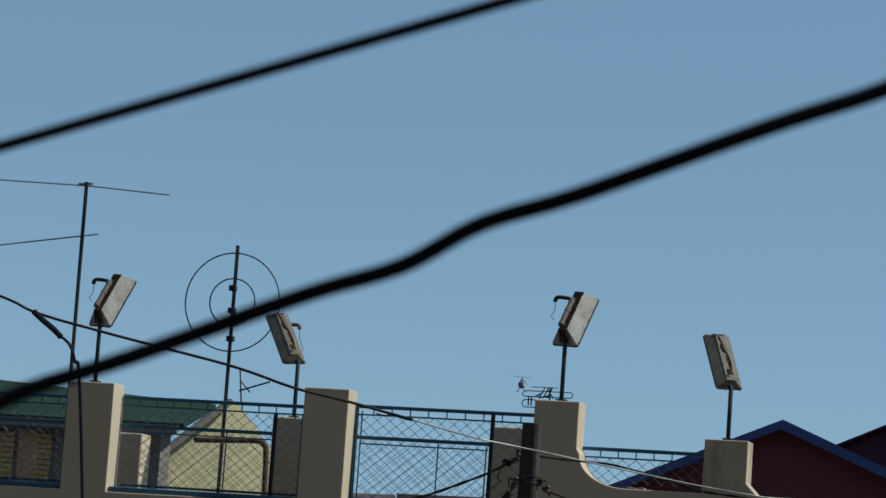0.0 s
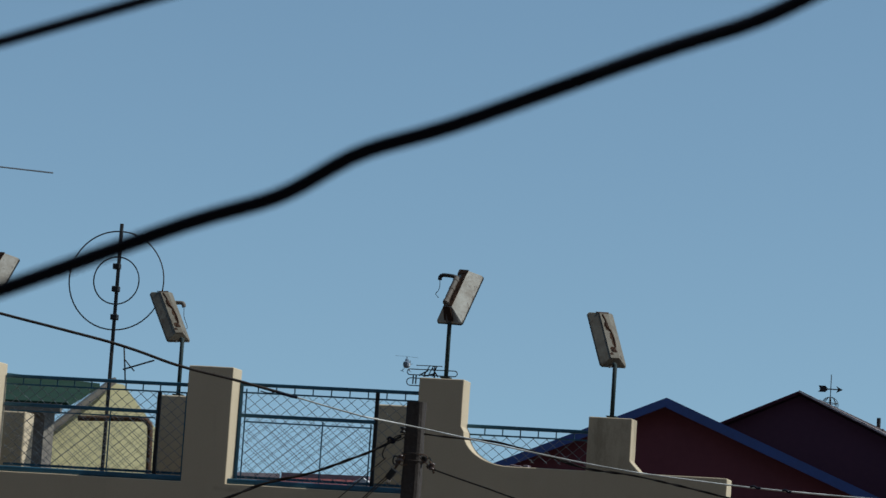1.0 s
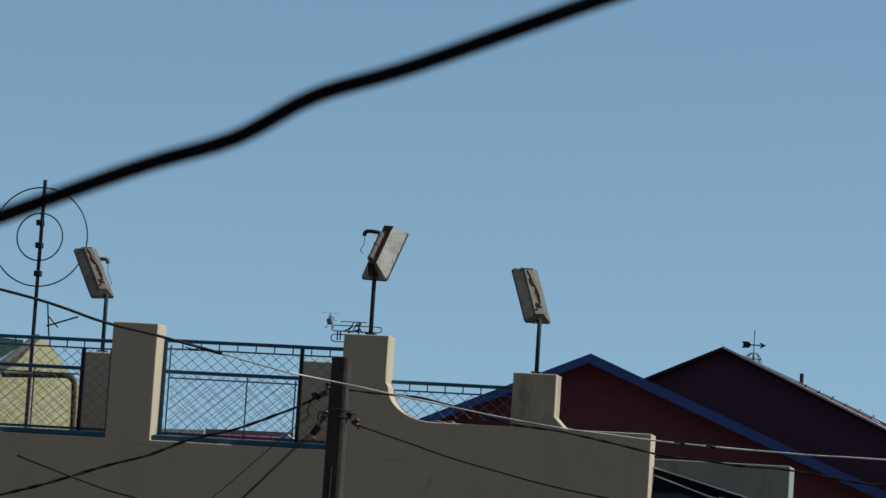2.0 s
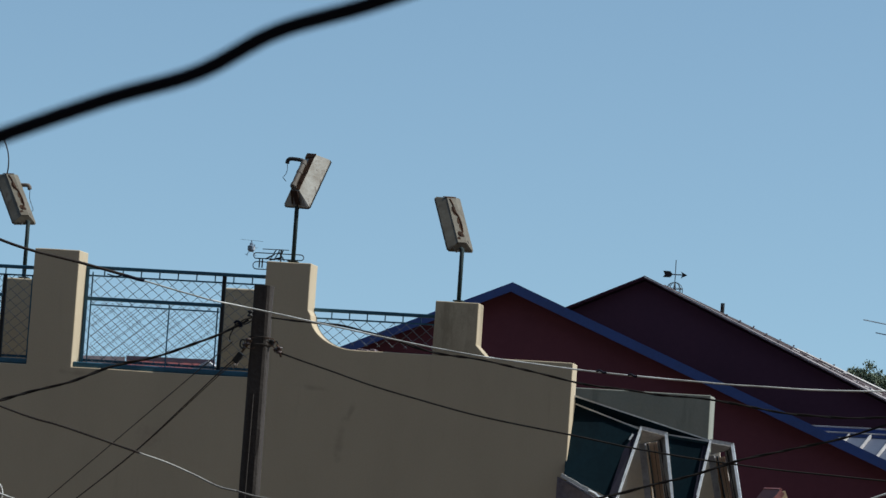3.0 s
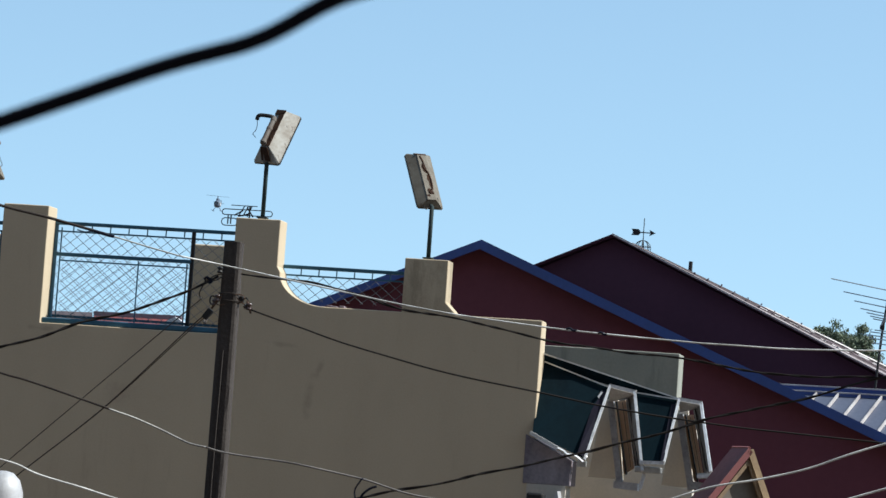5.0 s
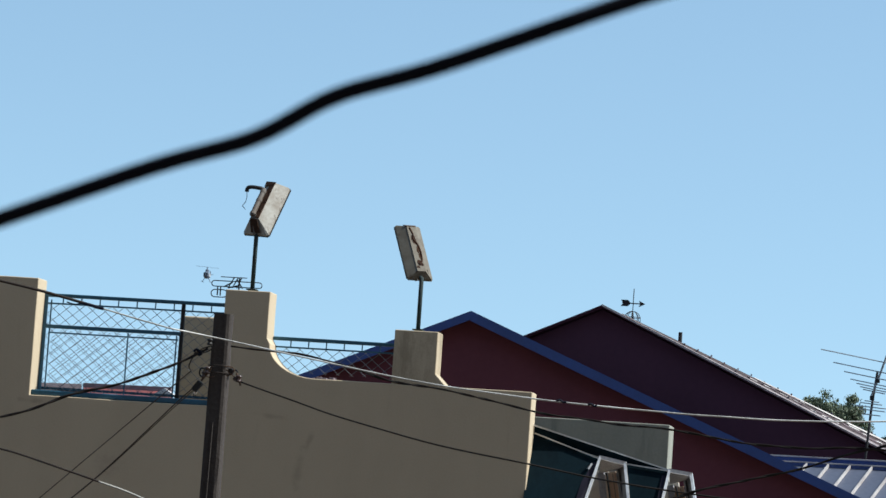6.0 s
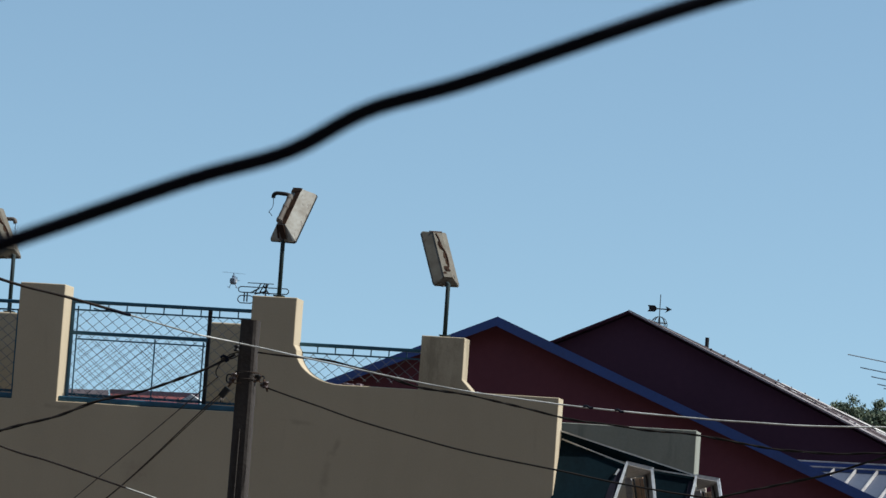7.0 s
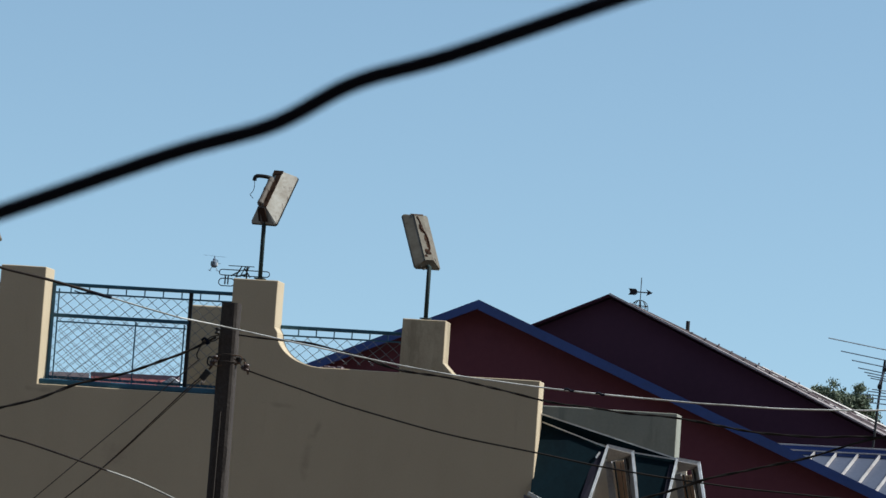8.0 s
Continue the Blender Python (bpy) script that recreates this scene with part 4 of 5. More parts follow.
verge_band(0.0, 9.8, -0.05, 0.17, 0.0, DULLFLASH, "verge_flashing", "pale pink metal flashing")
verge_band(0.3, 9.8, 0.17, 0.94, 0.035, DARKVERGE, "verge_course", "weathered dark roof edge")
verge_band(2.3, 9.8, 0.90, 1.06, 0.02, FLASH, "verge_capping", "pale sunlit capping strip")
rng_v = random.Random(12)
for k in range(40):
    d = 2.2 + k * 0.105 + rng_v.uniform(-0.06, 0.06)
    lo = rng_v.uniform(0.25, 0.78)
    verge_band(d, d + rng_v.uniform(0.03, 0.34), lo, lo + rng_v.uniform(0.05, 0.15), 0.028, VERGE if k % 2 else TILE, "verge_tile")
for k in range(28):
    d = 1.25 + k * 0.20
    w = 0.006 + 0.028 * d
    part("tile_clip", Geo().box(-0.011, 0.011, -0.02, 0.02, 0.0, 0.012 + 0.007 * (k % 3), 0.003, pose(AX + d + 0.45 * w, AY - 0.18, AZ - d * SL + w, 0, 24.1, 0)), TILE, house_b)
part("vent_pipe", Geo().tube([(-4.937, 50.8, 9.424), (-4.937, 50.8, 9.733)], 0.03, 10), IRON, house_b, "dark vent pipe")

# lean-to roof with ribs
lean = thing("ribbed_roof", pose(*(-3.153, 45.500, 7.647), 0, 0, -14), "blue-grey ribbed metal roof with blue ridge flashing", "roof")
RUN, DROP, LONG = 2.6, 1.15, 6.0
part("sheet", Geo().slab([(-1.2, 0, 0), (-1.2 , -RUN, -DROP), (LONG, -RUN, -DROP), (LONG, 0, 0)], 0.03), BLUEROOF, lean, local=True)
part("ridge_flashing", Geo().box(-1.2, LONG, -0.02, 0.1, 0.02, 0.11, 0.02).box(-1.2, LONG, -0.13, -0.07, -0.03, 0.035, 0.01), BLUE, lean, local=True)
part("ridge_edge", Geo().box(-1.2, LONG, -0.03, -0.018, 0.092, 0.112, 0.003).box(-1.2, LONG, -0.142, -0.128, 0.018, 0.036, 0.003), FLASH, lean, "pale worn edge of the flashing", local=True)
for k in range(23):
    x = -0.9 + k * 0.30
    part("rib", Geo().bar((x, -0.14, 0.0), (x, -RUN, -DROP + 0.055), 0.022, 0.04), FLASH, lean, local=True)
part("support_wall", Geo().box(-1.2, LONG, 0.1, 0.25, -6.9, 0.0), PURPLE, lean, local=True)

# weather vane
vx, vy, vz = (-5.707, 51.000, 9.912)
vane = thing("weather_vane", (vx, vy, vz), "black iron weather vane with arrow on globe", "weather vane")
part("mast", Geo().tube([(vx, vy, vz - 0.25), (vx, vy, 10.370)], 0.007, 6), IRON, vane)
zc = 10.145
part("arrow_shaft", Geo().tube([(vx - 0.17, vy, zc + 0.005), (vx + 0.14, vy, zc)], 0.009, 6), IRON, vane)
part("arrow_tail", Geo().prism([(vx - 0.05, zc + 0.02), (vx - 0.08, zc + 0.052), (vx - 0.19, zc + 0.052), (vx - 0.155, zc), (vx - 0.19, zc - 0.045), (vx - 0.08, zc - 0.045), (vx - 0.05, zc - 0.015)], vy - 0.006, vy + 0.006), IRON, vane)
part("arrow_head", Geo().prism([(vx + 0.185, zc), (vx + 0.085, zc + 0.05), (vx + 0.11, zc), (vx + 0.085, zc - 0.05)], vy - 0.006, vy + 0.006), IRON, vane)
for turn in (0, 45, 90, 135):
    g = Geo().ring((0, 0, 0), 0.125, 0.0055, 24, "y")
    g.v = [pose(vx, vy, vz - 0.01, 0, 0, turn) @ Vector(p) for p in g.v]
    part("hoop", g, IRON, vane)
part("hoop", Geo().ring((vx, vy, vz + 0.02), 0.122, 0.0055, 24, "z"), IRON, vane)

# far low red roof behind the chain-link
far = thing("low_red_roof", (-15.922, 60.000, 8.728), "low faded red roof far behind the terrace", "roof")
part("roof_sheet", Geo().slab([(-17.291, 62.000, 8.879), (-15.574, 62.000, 8.898), (-14.963, 60.000, 8.371), (-16.798, 60.000, 8.256)], 0.05), REDROOF, far)
part("ridge", Geo().bar((-17.293, 62.000, 8.900), (-15.576, 62.000, 8.919), 0.1, 0.1), TILE, far)
part("wall", Geo().box(-16.745, -14.984, 60.1, 64, 0, 8.313), GREYWALL, far)

dark = thing("low_dark_roof", (-17.220, 60.000, 8.662), "low dark tiled roof far behind the terrace", "roof")
part("roof_sheet", Geo().slab([(-17.658, 60.000, 8.627), (-16.765, 60.000, 8.655), (-17.054, 61.000, 8.830), (-17.962, 61.000, 8.809)], 0.05), DARKVERGE, dark)
part("wall", Geo().box((-17.658, 60.000, 8.627)[0] + 0.1, (-16.765, 60.000, 8.655)[0] - 0.3, 60.1, 62, 0, (-17.658, 60.000, 8.627)[2] - 0.1), GREYWALL, dark)
shed = thing("white_gable", (-14.749, 58.000, 8.623), "small white gable end far behind the terrace", "gable")
part("gable_board", Geo().prism([((-14.985, 58.000, 8.594)[0], (-14.985, 58.000, 8.594)[2]), ((-14.468, 58.000, 8.613)[0], (-14.468, 58.000, 8.613)[2]), ((-14.710, 58.000, 8.748)[0], (-14.710, 58.000, 8.748)[2])], 58.0, 58.2), PALE, shed)
part("wall", Geo().box((-14.985, 58.000, 8.594)[0] + 0.05, (-14.468, 58.000, 8.613)[0] - 0.05, 58.02, 59.4, 0, (-14.985, 58.000, 8.594)[2] - 0.02), GREYWALL, shed)

# ---- houses beyond the left end ----
yx0, yx1, yxa = -21.026, -18.694, -19.557
yz0, yz1, yza = 8.870, 9.449, 10.214
yc = (yx0 + yx1) / 2
yellow = thing("yellow_house", pose(yc + 0.09, 58, 0, 0, 0, 34), "pale yellow gabled house with sunlit weathered render", "house")
part("gable_wall", Geo().prism([(yx0 - yc, 0), (yx1 - yc, 0), (yx1 - yc, yz1), (yxa - yc + 0.2, yza - 0.02), (yxa - yc, yza), (yx0 - yc, yz0)], 0, 0.3), YELLOW, yellow, local=True)
part("roof_edge", Geo().bar((yxa - yc, -0.05, yza + 0.05), (yx0 - yc - 0.2, -0.05, yz0 - 0.1), 0.10, 0.3), GREYWALL, yellow, local=True)
part("rear_body", Geo().box(yx0 - yc, yx1 - yc - 0.3, 0.303, 2.5, 0, yz0 - 0.2), YELLOW, yellow, local=True)
green = thing("green_roof_house", (-21.115, 54.000, 8.141), "grey house with dark green roof and yellow shutters", "house")
gx0, gx1 = -24.960, -19.292
gz = 9.493
part("wall", Geo().box(gx0, gx1, 54, 54.25, 0, gz), GREYWALL, green)
part("roof", Geo().slab([(gx0 - 0.3, 53.7, gz - 0.06), (gx1 + 0.5, 53.7, gz - 0.06), (-19.374, 57.000, 10.027), (-27.317, 57.000, 10.491)], 0.08), GREENROOF, green)
part("eave_board", Geo().box(gx0 - 0.3, gx1 + 0.4, 53.62, 53.7, gz - 0.18, gz - 0.02), GREYWALL, green)
part("rear_body", Geo().box(gx0, gx1, 54.25, 54.5, 0, gz - 0.1), GREYWALL, green)
for a, b in ((-140, -60), (-50, 32), (72, 108)):
    for k in range(9):
        z = 9.247 - 0.09 * k - 0.02
        part("louvre", Geo().box(-22.221 + a * 0.00905, -22.221 + b * 0.00905, 53.93, 53.985, z - 0.075, z, 0.006, None), ORANGE, green)
part("door_panel", Geo().box(-21.857, -21.495, 53.95, 53.99, 8.304, 9.292, 0.01), WOOD, green)


# ---- aerials ----
def yagi(top, foot, boom_a, boom_b, elements, label, r=0.014, rod=0.006):
    t = thing("tv_aerial", foot, label, "aerial", "rooftop aerials")
    part("mast", Geo().tube([foot, top], r, 8), IRON, t)
    part("boom", Geo().tube([boom_a, boom_b], rod * 1.5, 6), GALV, t)
    for a, b in elements:
        part("rod", Geo().tube([a, b], rod, 5), GALV, t)
    return t


yagi((-15.582, 40.000, 11.620), (-15.569, 40, 0.0), (-15.688, 40.000, 11.594), (-15.496, 40.000, 11.601), [((-16.780, 40.000, 11.610), (-15.532, 40.000, 11.570)), ((-15.532, 40.000, 11.570), (-14.451, 40.000, 11.490)), ((-17.166, 40.000, 10.698), (-15.361, 40.000, 10.955))], "tall thin television aerial on a slim mast", 0.026, 0.010)
rc = (-15.185, 45.000, 10.687)
ring_aerial = thing("ring_aerial", (rc[0], 45, 0.0), "round aerial of two concentric wire hoops on mast", "aerial", "rooftop aerials")
part("mast", Geo().tube([(-15.182, 45, 0.0), (-15.167, 45.000, 11.496)], 0.028, 8), IRON, ring_aerial)
for r_ in (0.70, 0.335):
    part("hoop", Geo().ring(rc, r_, 0.010, 48), DARKWIRE, ring_aerial)
for z in (-0.12, -0.52, 0.2):
    part("clamp", Geo().box(rc[0] - 0.05 - 0.03 * z, rc[0] + 0.05 - 0.03 * z, 44.95, 45.05, rc[2] + z - 0.04, rc[2] + z + 0.04, 0.01), IRON, ring_aerial)
part("side_arm", Geo().tube([(-14.983, 45.000, 9.436), (-14.533, 45.000, 9.586)], 0.012, 6), IRON, ring_aerial)
part("side_arm", Geo().tube([(-14.979, 45.000, 9.588), (-14.816, 45.000, 9.421)], 0.010, 6), IRON, ring_aerial)
part("stub", Geo().tube([(-14.992, 45.000, 9.753), (-14.936, 45.000, 9.276)], 0.012, 6), IRON, ring_aerial)
bent = thing("bent_pipe", (-10.329, 32.100, 7.338), "brown bent pipe rail standing on the terrace", "pipe rail")
part("pipe", Geo().tube(curve_through([(-11.123, 32.100, 7.917), (-10.711, 32.100, 7.933), (-10.465, 32.100, 7.940), (-10.392, 32.100, 7.910), (-10.359, 32.100, 7.788), (-10.335, 32.1, LEDGE - 0.35)], 6), 0.028, 8), RUST, bent, smooth=True)
lc = (-10.310, 44.000, 9.530)
loop_aerial = thing("loop_aerial", (lc[0], 44, 0.0), "old looped aerial behind the pillar", "aerial", "rooftop aerials")
part("mast", Geo().tube([(lc[0] + 0.05, 44, 0.0), (lc[0] + 0.05, 44, 9.615)], 0.012, 6), IRON, loop_aerial)


def stadium(x0, x1, z0, z1, y):
    r = (z1 - z0) / 2
    pts = []
    for c, start in ((x1 - r, math.pi / 2), (x0 + r, -math.pi / 2)):
        for k in range(9):
            a = start - math.pi * k / 8
            pts.append((c + math.cos(a) * r, y, (z0 + z1) / 2 + math.sin(a) * r))
    return pts + [pts[0]]


lx0, lx1 = -10.637, -9.945
part("loop", Geo().tube(stadium(lx0, lx1, lc[2] - 0.045, lc[2] + 0.03, 44), 0.007, 5), IRON, loop_aerial)
part("loop", Geo().tube(stadium(lx0, lx0 + 0.22, lc[2] - 0.19, lc[2] - 0.09, 44), 0.007, 5), IRON, loop_aerial)
part("rod", Geo().tube([(lx0 + 0.12, 44, lc[2] + 0.085), (lx0 + 0.48, 44, lc[2] + 0.085)], 0.006, 5), IRON, loop_aerial)
for k in range(3):
    part("bracket", Geo().tube([(lc[0] - 0.1 + k * 0.06, 44, lc[2] - 0.06), (lc[0] - 0.02 + k * 0.05, 44, lc[2] + 0.085)], 0.008, 5), IRON, loop_aerial)
for a, b in (((-0.10, -0.06), (0.05, -0.02)), ((-0.16, -0.05), (-0.04, 0.02)), ((0.02, 0.05), (0.10, -0.06)), ((-0.20, -0.17), (-0.20, -0.05)), ((-0.24, -0.17), (-0.24, -0.05))):
    part("clip", Geo().tube([(lc[0] + a[0], 44, lc[2] + a[1]), (lc[0] + b[0], 44, lc[2] + b[1])], 0.010, 5), IRON, loop_aerial)
mx = (-1.693, 46.000, 8.870)
big = thing("fan_aerial", (mx[0], 46, 0.0), "large multi-rod television aerial on leaning mast", "aerial", "rooftop aerials")
part("mast", Geo().tube([(-1.900, 46, 0.0), (-1.875, 46.000, 7.629), (-1.843, 46.000, 8.170), (-1.826, 46.000, 8.437), (-1.808, 46.000, 8.640), (-1.768, 46.000, 8.998)], 0.017, 8), IRON, big)
part("boom", Geo().tube([(-1.842, 45.97, 8.62), (-1.761, 45.97, 8.864), (-1.645, 45.97, 9.25)], 0.015, 6), GALV, big)
part("clamp", Geo().box(-1.85, -1.79, 45.95, 46.03, 8.60, 8.66, 0.008), IRON, big)
part("clamp", Geo().box(-1.79, -1.73, 45.95, 46.03, 8.84, 8.89, 0.008), IRON, big)
# rods shorten down the boom; each crosses it at its middle
for x, z, cross in ((-2.549, 9.252, -1.706), (-2.372, 9.084, -1.722), (-2.218, 8.968, -1.745), (-2.128, 8.870, -1.764), (-2.041, 8.817, -1.778), (-1.992, 8.775, -1.790), (-1.950, 8.740, -1.800)):
    reach = 2 * (cross - x)
    part("rod", Geo().tube([(x, 45.965, z), (x + reach, 45.965, z - 0.15 * reach)], 0.0075, 5), GALV, big)
for x, z, reach in ((-1.920, 8.588, 0.20), (-1.980, 8.560, 0.30), (-2.039, 8.518, 0.42), (-1.992, 8.474, 0.36), (-1.945, 8.408, 0.25)):
    part("director", Geo().tube([(x, 45.975, z), (x + reach, 45.975, z - 0.06 * reach)], 0.0075, 5), GALV, big)

# ---- utility pole with its fittings ----
pt, pb = Vector((-6.437, 27.000, 7.882)), Vector((-6.439, 27.000, 5.951))
pd = (pb - pt) / (pt.z - pb.z)
base = pt + pd * pt.z
upole = thing("utility_pole", base, "weathered dark timber utility pole with wire fittings", "utility pole")
bm = bmesh.new()
n = 60
POLE_RING = []
for q in range(12):
    cx, cy = math.cos(radians(30 * q - 165)), math.sin(radians(30 * q - 165))
    POLE_RING.append((math.copysign(abs(cx) ** 0.42, cx), math.copysign(abs(cy) ** 0.42, cy)))
rings = []
for i in range(n + 1):
    c = base.lerp(pt, i / n)
    w = 0.094 - 0.019 * i / n
    row = []
    for k, (sx, sy) in enumerate(POLE_RING):
        j = 0.005 * noise.noise(Vector((k * 3.1, i * 0.9, 0)))
        row.append(bm.verts.new(c + Vector((sx * (w + j), sy * (w + j), 0))))
    rings.append(row)
for i in range(n):
    for k in range(12):
        bm.faces.new((rings[i][k], rings[i][(k + 1) % 12], rings[i + 1][(k + 1) % 12], rings[i + 1][k]))
bm.faces.new(rings[-1])
part("shaft", Geo().take(bm), TIMBER, upole)
part("drain_pipe", Geo().tube([pb + Vector((-0.012, -0.099, -4.0)), pb + Vector((-0.012, -0.098, 0)), pt + pd * 0.9 + Vector((-0.005, -0.086, 0))], 0.006, 6), TIMBER, upole, "cable run down the pole")
cz = pt + pd * (pt.z - 7.395)
part("band", Geo().ring(cz, 0.098, 0.004, 20, "z"), DARKWIRE, upole)
part("band", Geo().ring(cz + Vector((0, 0, 0.06)), 0.098, 0.0035, 20, "z"), DARKWIRE, upole)
for s in (-1, 1):
    part("clamp", Geo().box(cz.x + s * 0.10 - 0.018, cz.x + s * 0.10 + 0.018, cz.y - 0.03, cz.y + 0.02, cz.z - 0.01, cz.z + 0.045, 0.008), IRON, upole)
    part("hook", Geo().tube(curve_through([cz + Vector((s * 0.1, -0.02, 0.02)), cz + Vector((s * 0.15, -0.03, 0.03)), cz + Vector((s * 0.16, -0.03, -0.02)), cz + Vector((s * 0.13, -0.02, -0.05))], 5), 0.007, 5), IRON, upole)


def insulator(p, d, s=1.0):
    g = Geo()
    d = Vector(d).normalized()
    p = Vector(p)
    for k, r in enumerate((0.014, 0.03, 0.018, 0.032, 0.018, 0.028, 0.012)):
        a = p + d * 0.018 * k * s
        g.tube([a, a + d * 0.017 * s], r * s, 10)
    part("insulator", g, CERAMIC, upole, "brown ceramic insulator")


def bobbin(p, r, name="spool", mat=None):
    """A small grooved spool."""
    part(name, Geo().lathe(p, [(r * 0.55, -r * 1.1), (r, -r * 0.95), (r, -r * 0.55), (r * 0.6, -r * 0.15), (r * 0.6, r * 0.15), (r, r * 0.55), (r, r * 0.95), (r * 0.5, r * 1.15)], 12), mat or CERAMIC, upole, smooth=True)


# spool at the pole's edge, shackles left and right, and a strain block on the stay
bobbin((-6.515, 26.900, 7.640), 0.024, "spool", IRON)
bobbin((-6.518, 26.900, 7.407), 0.026)
bobbin((-6.546, 26.900, 7.370), 0.020)
insulator((-6.297, 26.900, 7.354), (1, 0, -0.22), 0.62)
bobbin((-6.250, 26.900, 7.352), 0.026)
part("shackle_pin", Geo().tube([(-6.269, 26.900, 7.396), (-6.230, 26.900, 7.298)], 0.010, 6), RUST, upole, "rusty shackle pin")
part("strain_block", Geo().bar((-6.567, 26.900, 7.308), (-6.619, 26.900, 7.234), 0.046, 0.046), IRON, upole, "dark strain block")
part("shackle_strap", Geo().bar((-6.488, 26.900, 7.424), (-6.563, 26.900, 7.318), 0.014, 0.02), RUST, upole, "rusty strap")
for run in (((-6.373, 26.900, 7.446), (-6.314, 26.900, 7.444), (-6.291, 26.900, 7.420), (-6.314, 26.900, 7.384), (-6.355, 26.900, 7.371)), ((-6.359, 26.900, 7.422), (-6.314, 26.900, 7.384), (-6.260, 26.900, 7.351)), ((-6.474, 26.900, 7.443), (-6.530, 26.900, 7.427), (-6.547, 26.900, 7.385), (-6.509, 26.900, 7.352), (-6.457, 26.900, 7.360))):
    part("tie_wire", Geo().tube(curve_through(run, 6), 0.0045, 5), RUST, upole, "rusty tie wire")
for run in (((-6.607, 26.900, 7.549), (-6.650, 26.900, 7.501), (-6.675, 26.900, 7.431), (-6.651, 26.900, 7.389)), ((-6.597, 26.900, 7.560), (-6.563, 26.900, 7.587), (-6.492, 26.900, 7.611)), ((-6.490, 26.900, 7.586), (-6.550, 26.900, 7.552), (-6.607, 26.900, 7.557), (-6.642, 26.900, 7.537))):
    part("jumper", Geo().tube(curve_through(run, 6), 0.0055, 5), DARKWIRE, upole)
part("knot", Geo().tube(curve_through(((-6.643, 26.900, 7.552), (-6.624, 26.900, 7.573), (-6.597, 26.900, 7.560), (-6.580, 26.900, 7.540), (-6.605, 26.900, 7.529)), 5), 0.011, 6), RUBBER, upole, "taped cable knot")


# ---- wires between the poles ----
def wire(pts, r, mat, label, sag_noise=0.006, seed=1, twist=0.0):
    """A wire through points, or two strands twisted about one another with that pitch."""
    line = curve_through(pts, 10)
    rng = Vector((seed * 7.3, 0, 0))
    line = [p + Vector((0, 0, sag_noise * noise.noise(p * 2.2 + rng))) for p in line]
    g = Geo()
    if twist:
        fine = curve_through(line, 4)
        run = 0.0
        strands = ([], [])
        for k, p in enumerate(fine):
            d = (fine[min(k + 1, len(fine) - 1)] - fine[max(k - 1, 0)]).normalized()
            run += (p - fine[k - 1]).length if k else 0.0
            side = d.cross(Vector((0, 1, 0))).normalized()
            wide = r * (0.36 + 0.35 * noise.noise(p * 3.7 + rng))
            for n_, strand in enumerate(strands):
                a = 2 * math.pi * run / twist + math.pi * n_ + 2.5 * noise.noise(p * 1.9 + rng)
                strand.append(p + (side * math.cos(a) + d.cross(side) * math.sin(a)) * wide)
        for strand in strands:
            g.tube(strand, r * 0.72, 5)
    else:
        g.tube(line, r, 6)
    return single("overhead_wire", g, mat, label, "wire", at=line[0], group="overhead wires", smooth=True)


wire([(-12.161, 26.400, 9.054), (-10.980, 26.400, 8.688), (-10.504, 26.400, 8.526), (-8.937, 26.400, 8.204), (-8.344, 26.400, 8.045), (-7.886, 26.500, 7.955), (-7.402, 26.600, 7.852)], 0.0125, DARKWIRE, "dark thick overhead cable ending in a splice", 0.004, 1)
wire([(-7.402, 26.600, 7.852), (-7.11, 26.650, 7.786), (-6.820, 26.700, 7.722)], 0.0064, GREYWIRE, "dull grey overhead wire beyond the splice", 0.003, 2)
wire([(-6.820, 26.700, 7.722), (-6.375, 26.850, 7.663), (-5.319, 26.600, 7.490), (-4.536, 26.400, 7.378), (-3.683, 26.200, 7.301), (-2.766, 26.000, 7.253), (-2.238, 26.000, 7.242), (-1.455, 26.000, 7.252), (-0.512, 26.000, 7.320)], 0.0064, OLDWIRE, "pale grey overhead wire sagging past the pole", 0.004, 2)
splice = thing("cable_splice", (-7.388, 26.550, 7.849), "taped black splice on overhead cable", "cable splice")
part("sleeve", Geo().tube([(-7.510, 26.550, 7.874), (-7.451, 26.550, 7.859), (-7.388, 26.550, 7.844), (-7.339, 26.550, 7.837)], 0.0125, 8), RUBBER, splice)
part("tail", Geo().tube(curve_through([(-7.500, 26.550, 7.879), (-7.580, 26.550, 7.861), (-7.653, 26.550, 7.875)], 4), 0.005, 5), RUBBER, splice)
joint = thing("cable_splice", (-10.531, 26.350, 8.485), "black splice with a drop cable hanging", "cable splice")
part("sleeve", Geo().tube([(-10.651, 26.350, 8.566), (-10.558, 26.350, 8.494), (-10.449, 26.350, 8.417), (-10.388, 26.350, 8.362)], 0.026, 8), RUBBER, joint)
part("tail", Geo().tube(curve_through([(-10.399, 26.350, 8.376), (-10.301, 26.350, 8.295), (-10.248, 26.350, 8.164), (-10.270, 26.600, 7.900), (-10.161, 27.000, 5.539)], 5), 0.014, 6), RUBBER, joint)
wire([(-6.335, 26.900, 7.613), (-5.741, 26.800, 7.571), (-5.340, 26.700, 7.505), (-4.941, 26.600, 7.398), (-4.319, 26.500, 7.316), (-3.705, 26.400, 7.213), (-3.148, 26.300, 7.162), (-2.556, 26.200, 7.118), (-1.796, 26.100, 7.052), (-1.064, 26.000, 7.064), (-0.074, 26.000, 7.114)], 0.0095, BLACKWIRE, "black service cable running from the timber pole", 0.022, 3, 0.42)
